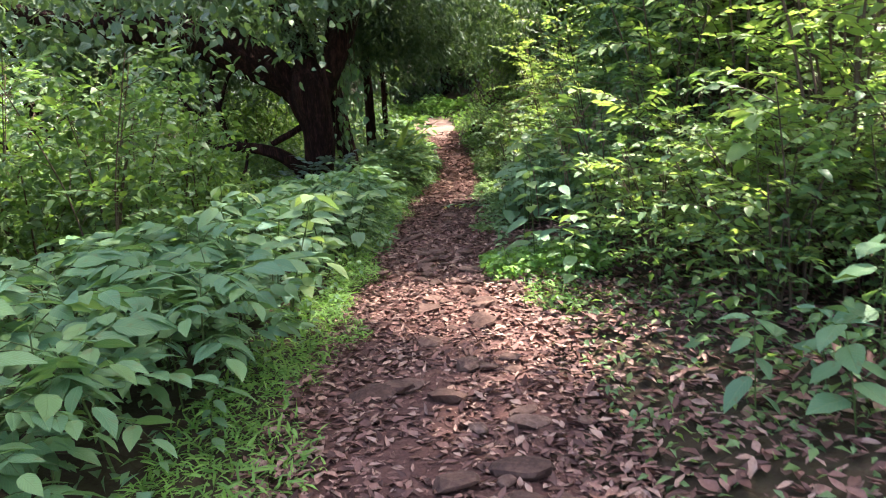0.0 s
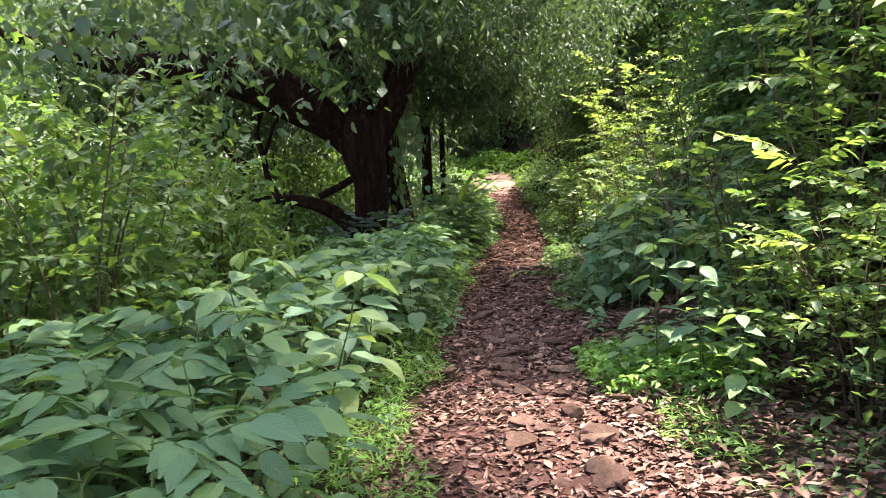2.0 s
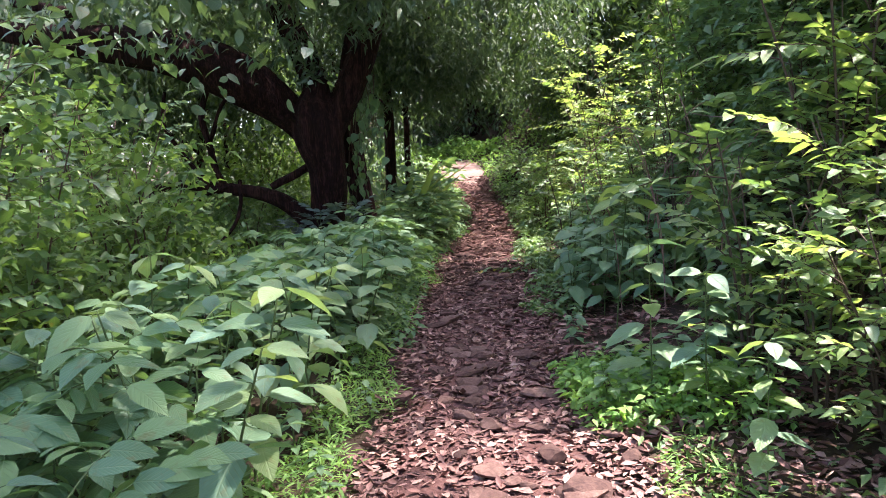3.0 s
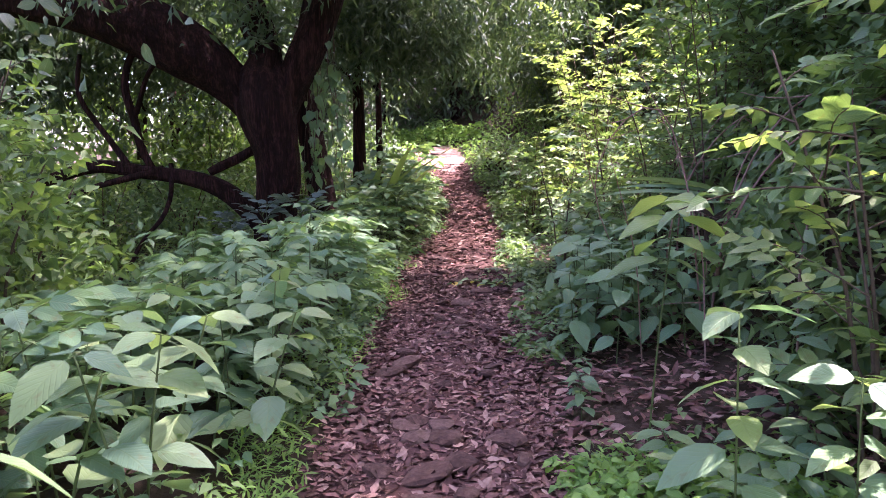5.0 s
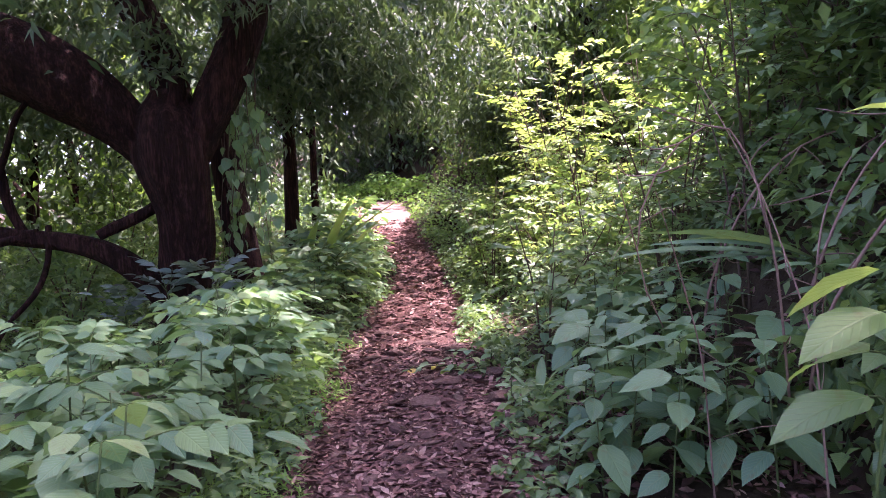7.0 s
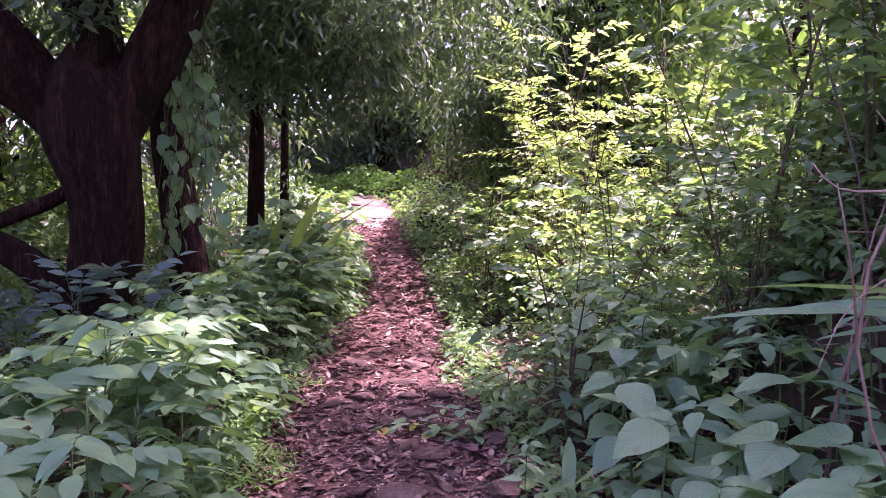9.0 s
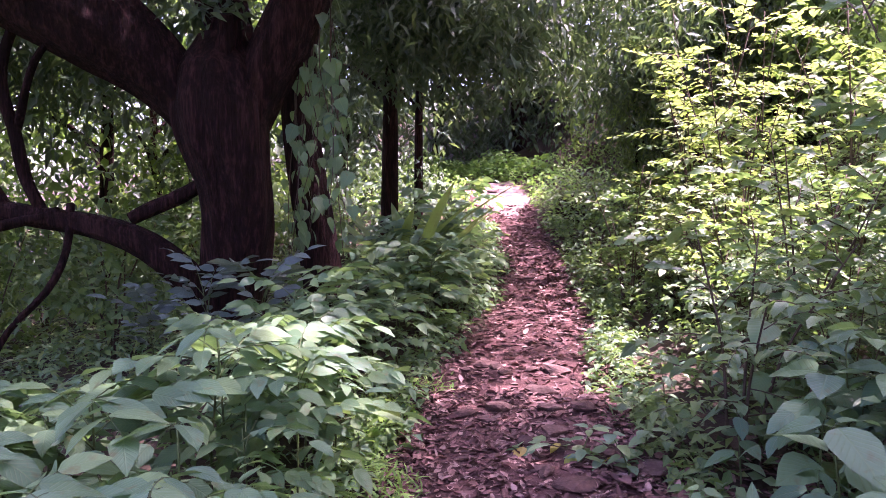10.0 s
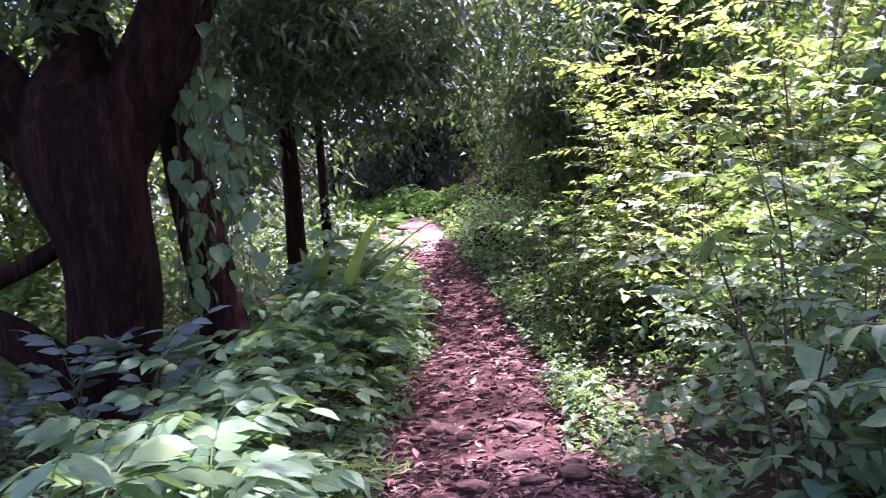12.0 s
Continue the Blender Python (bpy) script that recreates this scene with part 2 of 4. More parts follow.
class Shape:
    """Gathers leaves and tubes and becomes one mesh object."""

    def __init__(self):
        self.v, self.uv, self.faces, self.mats, self.n = [], [], [], [], 0

    def leaves(self, at, way, up, length, width, shape, mat=0):
        tv, tuv, tf = shape
        at, way, up = np.atleast_2d(at).astype(float), unit(np.atleast_2d(way)), np.atleast_2d(up).astype(float)
        k = len(at)
        length, width = np.broadcast_to(length, (k,)), np.broadcast_to(width, (k,))
        side = unit(np.cross(up, way))
        nor = np.cross(way, side)
        p = (at[:, None] + tv[None, :, 0, None] * (way * length[:, None])[:, None] + tv[None, :, 1, None] * (side * width[:, None])[:, None]
             + tv[None, :, 2, None] * (nor * length[:, None])[:, None] + tv[None, :, 3, None] * (nor * width[:, None])[:, None])
        self.v.append(p.reshape(-1, 3))
        self.uv.append(np.tile(tuv, (k, 1)))
        base = self.n + np.arange(k) * len(tv)
        for q in (3, 4):
            fs = np.array([f for f in tf if len(f) == q])
            if len(fs):
                self.faces.append((base[:, None, None] + fs[None]).reshape(-1, q))
                self.mats.append(mat)
        self.n += k * len(tv)

    def tube(self, points, radii, sides=6, mat=0, wobble=0.0, seed=0):
        points = np.array(points, float)
        radii = np.broadcast_to(np.array(radii, float), (len(points),))
        tan = unit(np.gradient(points, axis=0))
        ref = np.array((1.0, 0, 0)) if abs(tan[0][0]) < 0.8 else np.array((0, 1.0, 0))
        rings = []
        r2 = np.random.default_rng(seed)
        ph = r2.uniform(0, 6.3, 4)
        for k, (p, t, r) in enumerate(zip(points, tan, radii)):
            ref = unit(ref - t * np.dot(ref, t))
            bi = np.cross(t, ref)
            ang = np.arange(sides) * 2 * math.pi / sides
            rr = r * (1 + wobble * (0.5 * np.sin(3 * ang + ph[0] + 0.12 * k) + 0.35 * np.sin(5 * ang + ph[1] - 0.1 * k) + 0.3 * np.sin(2 * ang + ph[2] + 0.18 * k) + (0.38 * np.sin(9 * ang + ph[3] + 0.1 * k) + 0.32 * np.abs(np.sin(7 * ang + ph[0] - 0.07 * k))) * (sides > 20)))
            rings.append(p + np.cos(ang)[:, None] * rr[:, None] * ref + np.sin(ang)[:, None] * rr[:, None] * bi)
        v = np.concatenate(rings + [points[-1:]])
        a = np.arange(sides)
        f = [np.stack([k * sides + a, k * sides + (a + 1) % sides, (k + 1) * sides + (a + 1) % sides, (k + 1) * sides + a], 1) for k in range(len(points) - 1)]
        self.v.append(v)
        self.uv.append(np.zeros((len(v), 2)))
        self.faces.append(self.n + np.concatenate(f)), self.mats.append(mat)
        top = (len(points) - 1) * sides
        self.faces.append(self.n + np.stack([top + a, top + (a + 1) % sides, np.full(sides, len(v) - 1)], 1)), self.mats.append(mat)
        self.n += len(v)

    def add(self, other, m, slots):
        """Another shape, set at the matrix m; slots: its material numbers here."""
        m = np.array(m)
        for v in other.v:
            self.v.append(v @ m[:3, :3].T + m[:3, 3])
        self.uv += other.uv
        self.faces += [f + self.n for f in other.faces]
        self.mats += [slots[k] for k in other.mats]
        self.n += other.n

    def mesh(self, name, mats):
        me = bpy.data.meshes.new(name)
        v, uv = np.concatenate(self.v), np.concatenate(self.uv)
        loops = np.concatenate([f.ravel() for f in self.faces])
        sizes = np.concatenate([np.full(len(f), f.shape[1]) for f in self.faces])
        starts = np.concatenate([[0], np.cumsum(sizes)[:-1]])
        mi = np.concatenate([np.full(len(f), m) for f, m in zip(self.faces, self.mats)])
        me.vertices.add(len(v)), me.loops.add(len(loops)), me.polygons.add(len(sizes))
        me.vertices.foreach_set("co", v.ravel())
        me.loops.foreach_set("vertex_index", loops.astype(np.int32))
        me.polygons.foreach_set("loop_start", starts.astype(np.int32))
        me.polygons.foreach_set("loop_total", sizes.astype(np.int32))
        me.polygons.foreach_set("material_index", mi.astype(np.int32))
        me.polygons.foreach_set("use_smooth", np.ones(len(sizes), bool))
        me.uv_layers.new(name="UVMap").data.foreach_set("uv", uv[loops].ravel())
        for m in mats:
            me.materials.append(m)
        me.update(calc_edges=True)
        return me


def part(name, mesh, parent, m=None, label=""):
    ob = new(name, mesh)
    ob.parent = parent
    if m is not None:
        ob.matrix_basis = m
    return tagged(ob, label)


def thing(name, x, y, z, label, category, group="", kind=""):
    ob = new(name)
    ob.empty_display_size = 0.1
    ob.matrix_basis = pose(x, y, z)
    return tagged(ob, label, category, group, kind)


def smooth_line(points, n):
    """n points along a smooth line through the given ones."""
    points = np.array(points, float)
    t = np.concatenate([[0], np.cumsum(np.linalg.norm(np.diff(points, axis=0), axis=1))])
    q = np.linspace(0, t[-1], n)
    out = np.stack([np.interp(q, t, points[:, k]) for k in range(points.shape[1])], 1)
    for _ in range(max(1, n // 8)):
        out[1:-1] = 0.25 * out[:-2] + 0.5 * out[1:-1] + 0.25 * out[2:]
    return out


def aim(at, way, roll=0.0, size=1.0):
    """The matrix that lays a part's x axis along way."""
    q = Vector(way).to_track_quat("X", "Z").to_matrix().to_4x4()
    return Matrix.Translation(at) @ q @ pose(0, 0, 0, roll) @ Matrix.Scale(size, 4)


# ---- the lie of the land ----
PATH_Y = [-40, 0, 5, 7, 9.5, 12, 14.5, 17, 18.5, 20.5, 22, 23.5, 26.5, 28, 32, 40]
PATH_X = [-0.5, -0.15, -0.13, -0.2, -0.21, -0.1, -0.08, 0.12, 0.32, 0.33, 0.17, -0.08, -0.5, -1.4, -4.5, -12]
HALF_X = [0.8, 0.82, 0.8, 0.58, 0.6, 0.68, 0.7, 0.62, 0.52, 0.48, 0.44, 0.48, 0.75, 0.8, 0.7, 0.7]
GRADE_Y = [-40, 0, 15, 17, 18.5, 20, 22, 24, 26, 30, 60, 600]
GRADE_Z = [-0.6, -0.02, 0.0, 0.05, 0.15, 0.35, 0.75, 1.2, 1.55, 2.0, 4.0, 6.0]


def path_x(y):
    return np.interp(y, PATH_Y, PATH_X)


def path_half(y):
    """Half the width of the trodden strip."""
    return np.interp(y, PATH_Y, HALF_X)


def beside(y, d):
    """x at the offset d from the path's middle, where 0.68 is its edge."""
    return path_x(y) + d + np.sign(d) * (path_half(y) - 0.68) * np.clip(np.abs(d) / 0.68, 0, 1)


def wobbly(x, y):
    return (0.035 * np.sin(2.3 * x + 1.1 * y) + 0.03 * np.sin(1.3 * x - 2.9 * y + 1) + 0.018 * np.sin(5.1 * x + 4.3 * y + 2) + 0.012 * np.sin(9.7 * x - 8.1 * y))


def ground_z(x, y):
    x, y = np.asarray(x, float), np.asarray(y, float)
    d = x - path_x(y)
    r, l = np.maximum(0, d - 0.75), np.maximum(0, -d - 0.75)
    start = np.interp(y, [0, 7, 9, 12.5, 15, 20], [2.3, 2.0, 1.25, 1.25, 1.9, 2.2])
    steep = np.interp(y, [0, 7, 9, 12.5, 15, 20], [0.5, 0.6, 2.2, 2.0, 0.5, 0.45])
    rise = np.maximum(0, r - start) * steep
    bank = 0.09 * r + np.where(rise < 1.4, rise, 1.4 + 0.35 * (1 - np.exp(-(rise - 1.4) / 4.0)) * 9)
    fall = 0.1 * np.minimum(l, 0.8) - 4.0 * (1 - np.exp(-np.maximum(0, l - 2.2) * 0.045))
    near = np.clip((np.abs(d) - 0.35) / 0.8, 0.25, 1)
    return np.interp(y, GRADE_Y, GRADE_Z) + bank + fall + wobbly(x, y) * near - 0.02 * (np.abs(d) < 0.6)


def gz(x, y):
    return float(ground_z(x, y))


def grid_mesh(name, xs, ys, zf, mat):
    X, Y = np.meshgrid(xs, ys)
    s = Shape()
    v = np.stack([X, Y, zf(X, Y)], -1).reshape(-1, 3)
    nx, ny = len(xs), len(ys)
    i = (np.arange(ny - 1)[:, None] * nx + np.arange(nx - 1)[None]).ravel()
    s.v, s.uv, s.n = [v], [v[:, :2]], len(v)
    s.faces, s.mats = [np.stack([i, i + 1, i + nx + 1, i + nx], 1)], [0]
    return s.mesh(name, [mat])


def spread(a, b, step, far):
    inner = np.arange(a, b + 1e-6, step)
    out = [step]
    while sum(out) < far:
        out.append(out[-1] * 1.25)
    c = np.cumsum(out)
    return np.concatenate([(a - c)[::-1], inner, b + c])


ground = new("ground", grid_mesh("ground", spread(-5, 5, 0.1, 500), spread(-1, 22, 0.12, 500), ground_z, M_SOIL))
tagged(ground, "dark forest soil with roots and rotting leaves", "ground", kind="structure")


def path_mesh():
    ys = np.arange(-6, 31, 0.09)
    us = np.linspace(-1, 1, 15)
    left = path_half(ys) + 0.07 * np.sin(1.7 * ys) + 0.05 * np.sin(4.3 * ys + 1) + 0.02 * np.sin(11 * ys)
    right = path_half(ys) + 0.06 * np.sin(1.3 * ys + 2) + 0.05 * np.sin(3.7 * ys) + 0.02 * np.sin(9 * ys)
    U, Y = np.meshgrid(us, ys)
    w = np.where(U < 0, left[:, None], right[:, None])
    X = path_x(Y) + U * w
    Z = ground_z(X, Y) + 0.02 * (np.abs(X - path_x(Y)) < 0.6) + 0.014 - 0.03 * np.abs(U) ** 6 + 0.012 * np.sin(7 * X + 5 * Y) * np.sin(6.1 * Y - 3 * X)
    s = Shape()
    v = np.stack([X, Y, Z], -1).reshape(-1, 3)
    nx, ny = len(us), len(ys)
    i = (np.arange(ny - 1)[:, None] * nx + np.arange(nx - 1)[None]).ravel()
    s.v, s.uv, s.n = [v], [v[:, :2]], len(v)
    s.faces, s.mats = [np.stack([i, i + 1, i + nx + 1, i + nx], 1)], [0]
    return s.mesh("footpath", [M_PATH])


tagged(new("footpath", path_mesh()), "trodden reddish-brown earth footpath strewn with dry leaves", "path", kind="structure")


# sheet of bare earth whose pale colour stands in for the sun patch
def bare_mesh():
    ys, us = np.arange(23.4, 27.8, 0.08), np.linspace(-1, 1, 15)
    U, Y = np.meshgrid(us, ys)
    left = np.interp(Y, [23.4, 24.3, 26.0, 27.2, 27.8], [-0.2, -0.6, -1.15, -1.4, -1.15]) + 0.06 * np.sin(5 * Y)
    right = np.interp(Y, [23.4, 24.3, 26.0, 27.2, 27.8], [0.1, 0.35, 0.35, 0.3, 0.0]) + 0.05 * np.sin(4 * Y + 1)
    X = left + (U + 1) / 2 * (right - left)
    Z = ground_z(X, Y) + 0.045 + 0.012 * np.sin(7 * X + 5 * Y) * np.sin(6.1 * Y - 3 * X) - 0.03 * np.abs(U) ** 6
    s = Shape()
    v = np.stack([X, Y, Z], -1).reshape(-1, 3)
    nx, ny = len(us), len(ys)
    i = (np.arange(ny - 1)[:, None] * nx + np.arange(nx - 1)[None]).ravel()
    s.v, s.uv, s.n = [v], [v[:, :2]], len(v)
    s.faces, s.mats = [np.stack([i, i + 1, i + nx + 1, i + nx], 1)], [0]
    return s.mesh("bare_earth", [M_SUNLIT_SOIL])


tagged(new("bare_earth", bare_mesh()), "bare pale earth at the bend, lightened to stand for a sun patch", "path", kind="structure")


# ---- the big tree ----
TREE = (-2.6, 15.1)


def limb(name, parent, pts, r0, r1, n=18, sides=14, wobble=0.12, seed=0, label="", profile=()):
    s = Shape()
    line = smooth_line(pts, n) - np.array(parent.matrix_basis.translation)
    q = np.linspace(0, 1, n)
    line += (r0 * 0.22 * 4 * q * (1 - q))[:, None] * np.stack([np.sin(9 * q + seed), np.sin(7 * q + 2 * seed), 0 * q], 1)
    swell = 1 + 0.05 * np.sin(np.linspace(0, 7, n) + seed) + 0.03 * np.sin(np.linspace(0, 19, n) + 2 * seed)
    rr = np.interp(np.linspace(0, 1, n), np.linspace(0, 1, len(profile)), profile) if profile else np.linspace(r0, r1, n)
    s.tube(line, rr * swell, sides, 0, wobble, seed)
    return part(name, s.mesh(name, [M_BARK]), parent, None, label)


def cluster_leaves(s, centres, count, spread_r, length, width, shape, mat=0, droop=0.8, r=rng, outward=1.0):
    """Bunches of leaves: each bunch hangs round its centre."""
    centres = np.asarray(centres, float)
    k = len(centres) * count
    c = np.repeat(centres, count, 0)
    way = r.normal(size=(k, 3)) * outward
    way[:, 2] = way[:, 2] * 0.5 - droop
    way = unit(way)
    at = c + r.normal(size=(k, 3)) * spread_r * np.array((1, 1, 0.7))
    up = unit(r.normal(size=(k, 3)) * 0.55 + np.array((0, 0, 1.0)))
    L = length * r.uniform(0.65, 1.25, k)
    s.leaves(at, way, up, L, width / length * L * r.uniform(0.8, 1.2, k), shape, mat)


def bunches(centre, radii, n, r, hollow=0.45, low=-1.0):
    """Points in a lumpy shell."""
    p = unit(r.normal(size=(n * 2, 3)))
    p = p[p[:, 2] > low][:n]
    lump = 1 + 0.22 * np.sin(5 * p[:, 0] + 3 * p[:, 2]) * np.sin(4 * p[:, 1] + 2) + 0.12 * np.sin(11 * p[:, 0] - 7 * p[:, 2])
    rad = r.uniform(hollow, 1, len(p)) ** 0.6 * lump
    return np.array(centre) + p * rad[:, None] * np.array(radii)


tree_z = gz(*TREE)
big_tree = thing("mango_tree", TREE[0], TREE[1], tree_z, "huge dark-barked forking tree with spreading low limbs over undergrowth", "tree")
T = TREE
trunk = limb("trunk", big_tree, [(-2.62, 15.1, tree_z - 0.25), (-2.6, 15.1, 0.7), (-2.6, 15.08, 1.3), (-2.6, 15.08, 1.9), (-2.63, 15.1, 2.4), (-2.65, 15.12, 2.98)], 0.3, 0.36, 40, 48, 0.1, 3, "", (0.40, 0.33, 0.30, 0.29, 0.285, 0.29, 0.31, 0.36, 0.40, 0.38, 0.2))
limb("limb", big_tree, [(-2.6, 15.12, 1.2), (-2.66, 15.1, 1.75), (-2.82, 15.1, 2.25), (-3.15, 15.08, 2.66), (-3.7, 15.0, 3.02), (-4.4, 14.9, 3.38), (-5.1, 14.8, 3.64), (-5.9, 14.6, 3.75), (-7.2, 14.3, 3.95), (-9, 13.8, 4.6)], 0.33, 0.11, 38, 26, 0.12, 4, "", (0.08, 0.16, 0.28, 0.36, 0.37, 0.35, 0.30, 0.23, 0.18, 0.15, 0.12, 0.10))
limb("limb", big_tree, [(-2.58, 15.12, 1.2), (-2.52, 15.1, 1.9), (-2.42, 15.1, 2.4), (-2.23, 15.1, 2.78), (-2.03, 15.12, 3.2), (-1.82, 15.15, 3.62), (-1.4, 15.3, 4.6), (-0.7, 15.6, 6.2)], 0.25, 0.10, 28, 26, 0.12, 5, "", (0.08, 0.15, 0.21, 0.23, 0.22, 0.19, 0.165, 0.15, 0.13, 0.10))
limb("limb", big_tree, [(-2.6, 15.25, 1.5), (-2.64, 15.28, 2.1), (-2.7, 15.35, 2.7), (-2.78, 15.5, 3.2), (-3.1, 15.8, 4.1), (-3.8, 16.2, 5.4), (-4.3, 16.4, 6.8)], 0.27, 0.1, 26, 24, 0.12, 6, "", (0.08, 0.16, 0.22, 0.23, 0.21, 0.18, 0.15, 0.12, 0.1))
limb("limb_stub", big_tree, [(-2.6, 15.05, 2.4), (-2.55, 14.92, 2.85), (-2.5, 14.87, 3.1)], 0.15, 0.07, 10, 24, 0.2, 7)
low = [(-2.6, 15.08, 0.35), (-2.82, 15.04, 0.62), (-3.0, 15.0, 0.88), (-3.3, 14.98, 1.16), (-3.75, 14.95, 1.32), (-4.3, 14.92, 1.38), (-4.7, 14.9, 1.45), (-5.1, 14.85, 1.52), (-5.7, 14.8, 1.3), (-6.5, 14.7, 1.1)]
limb("low_limb", big_tree, low, 0.15, 0.055, 30, 22, 0.14, 8)
limb("branch", big_tree, [(-2.75, 15.15, 1.75), (-2.98, 15.15, 1.62), (-3.2, 15.12, 1.52), (-3.5, 15.0, 1.36)], 0.075, 0.06, 10, 10, 0.1, 9)
limb("branch", big_tree, [(-4.1, 14.9, 1.42), (-4.6, 14.8, 1.3), (-5.05, 14.7, 1.2), (-5.5, 14.5, 0.9)], 0.06, 0.025, 10, 7, 0.1, 10)
limb("branch", big_tree, [(-4.25, 14.92, 1.4), (-4.42, 14.9, 1.75), (-4.45, 14.86, 2.15), (-4.56, 14.82, 2.5), (-4.45, 14.8, 2.9), (-4.2, 14.8, 3.3)], 0.06, 0.045, 16, 9, 0.1, 11)
limb("branch", big_tree, [(-4.45, 14.88, 2.15), (-4.3, 14.8, 2.4), (-4.18, 14.75, 2.75), (-3.95, 14.75, 2.95)], 0.04, 0.03, 10, 8, 0.1, 14)
limb("branch", big_tree, [(-4.6, 14.9, 1.5), (-4.85, 14.9, 1.9), (-5.2, 14.8, 2.4), (-5.1, 14.8, 3.0)], 0.05, 0.03, 10, 7, 0.1, 15)
limb("branch", big_tree, [(-5.6, 14.6, 3.7), (-6.4, 14.5, 4.3), (-7.6, 14.3, 4.5)], 0.13, 0.05, 10, 8, 0.1, 12)
limb("branch", big_tree, [(-4.0, 14.92, 1.5), (-3.97, 14.8, 1.1), (-4.02, 14.6, 0.75), (-4.3, 14.4, 0.45), (-4.42, 14.3, 0.1), (-4.7, 14.2, -0.2)], 0.035, 0.028, 16, 7, 0.1, 13)

r = np.random.default_rng(21)
crown = Shape()
pts = np.concatenate([
    bunches((-3.0, 15.3, 6.3), (4.2, 3.6, 2.5), 900, r, 0.2, -0.9),
    bunches((-0.9, 18.6, 3.7), (1.6, 0.7, 0.95), 210, r, 0.1),
    bunches((-1.9, 19.0, 4.3), (1.3, 0.7, 1.2), 170, r, 0.1),
    bunches((-8.6, 16.6, 5.0), (3.0, 1.5, 2.4), 420, r, 0.1),
    bunches((-5.0, 18.6, 5.6), (2.5, 1.2, 2.0), 220, r, 0.1),
    bunches((-6.3, 17.6, 4.6), (3.4, 1.2, 2.2), 500, r, 0.1),
    bunches((-3.9, 15.2, 5.4), (2.4, 1.2, 0.8), 260, r, 0.1),
    bunches((-6.8, 14.0, 4.6), (2.6, 2.4, 1.1), 120, r, 0.2),
    bunches((-3.2, 12.6, 4.5), (3.2, 1.8, 1.25), 210, r, 0.1),
    bunches((-1.7, 13.6, 4.6), (1.2, 1.4, 1.2), 160, r, 0.1),
    bunches((-6.6, 16.5, 3.3), (3.2, 0.6, 1.1), 330, r, 0.1),
    bunches((0.6, 16.6, 6.2), (2.8, 2.8, 1.8), 300, r, 0.2),
    bunches((0.6, 20.4, 5.0), (2.8, 2.2, 2.0), 520, r, 0.15),
    bunches((2.6, 22.6, 3.6), (1.5, 0.9, 1.2), 160, r, 0.15),
])
cluster_leaves(crown, pts, 16, 0.22, 0.20, 0.055, HANG, 0, 0.8, r)
part("crown", crown.mesh("crown", [M_MANGO]), big_tree, pose(-T[0], -T[1], -tree_z), "drooping dark green lance-shaped leaves")


s = Shape()
r = np.random.default_rng(23)
cluster_leaves(s, bunches((-2.62, 14.95, 3.25), (0.3, 0.25, 0.28), 16, r, 0.1), 7, 0.09, 0.15, 0.06, HANG, 0, 0.5, r)
cluster_leaves(s, bunches((-3.0, 15.2, 3.6), (0.5, 0.3, 0.3), 24, r, 0.1), 8, 0.12, 0.18, 0.055, HANG, 0, 0.8, r)
part("fork_leaves", s.mesh("fork_leaves", [M_MANGO]), big_tree, pose(-T[0], -T[1], -tree_z), "small leafy shoots in the fork")


# ---- other trees ----
def forest_tree(x, y, height, radius, crown_low, seed, mat, n_bunch, leaf=(0.17, 0.05), shape=LANCE, per=14, trunk_r=0.16, lean=(0, 0), label="", droop=0.7, shift=(0, 0)):
    r = np.random.default_rng(seed)
    z = gz(x, y)
    ob = thing("forest_tree", x, y, z, label or "slender forest tree with drooping dark green leaves", "tree", "forest trees")
    s = Shape()
    top = np.array((lean[0], lean[1], height * 0.8))
    line = smooth_line([(0, 0, -0.3), top * 0.3 + r.normal(0, 0.12, 3) * (1, 1, 0), top * 0.65 + r.normal(0, 0.2, 3) * (1, 1, 0), top], 14)
    s.tube(line, np.linspace(trunk_r, trunk_r * 0.3, 14), 10, 0, 0.12, seed)
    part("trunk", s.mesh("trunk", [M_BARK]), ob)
    mid = (crown_low + height) / 2
    for k in range(5):
        b = line[5 + k]
        a = r.uniform(0, 6.28)
        e = b + np.array((math.cos(a), math.sin(a), 0.5)) * radius * 0.6
        s = Shape()
        s.tube(smooth_line([b, (b + e) / 2 + (0, 0, 0.2), e], 8), np.linspace(trunk_r * 0.4, 0.02, 8), 6, 0, 0.1, seed + k)
        part("limb", s.mesh("limb", [M_BARK]), ob)
    s = Shape()
    pts = bunches((lean[0] * 0.7 + shift[0], lean[1] * 0.7 + shift[1], mid), (radius, radius, (height - crown_low) / 2), n_bunch, r, 0.35)
    gl = ground_z(pts[:, 0] + x, pts[:, 1] + y) - z + 0.3
    pts = pts[pts[:, 2] > gl]
    cluster_leaves(s, pts, per, 0.2, leaf[0], leaf[1], shape, 0, droop, r)
    part("crown", s.mesh("crown", [mat]), ob)
    return ob


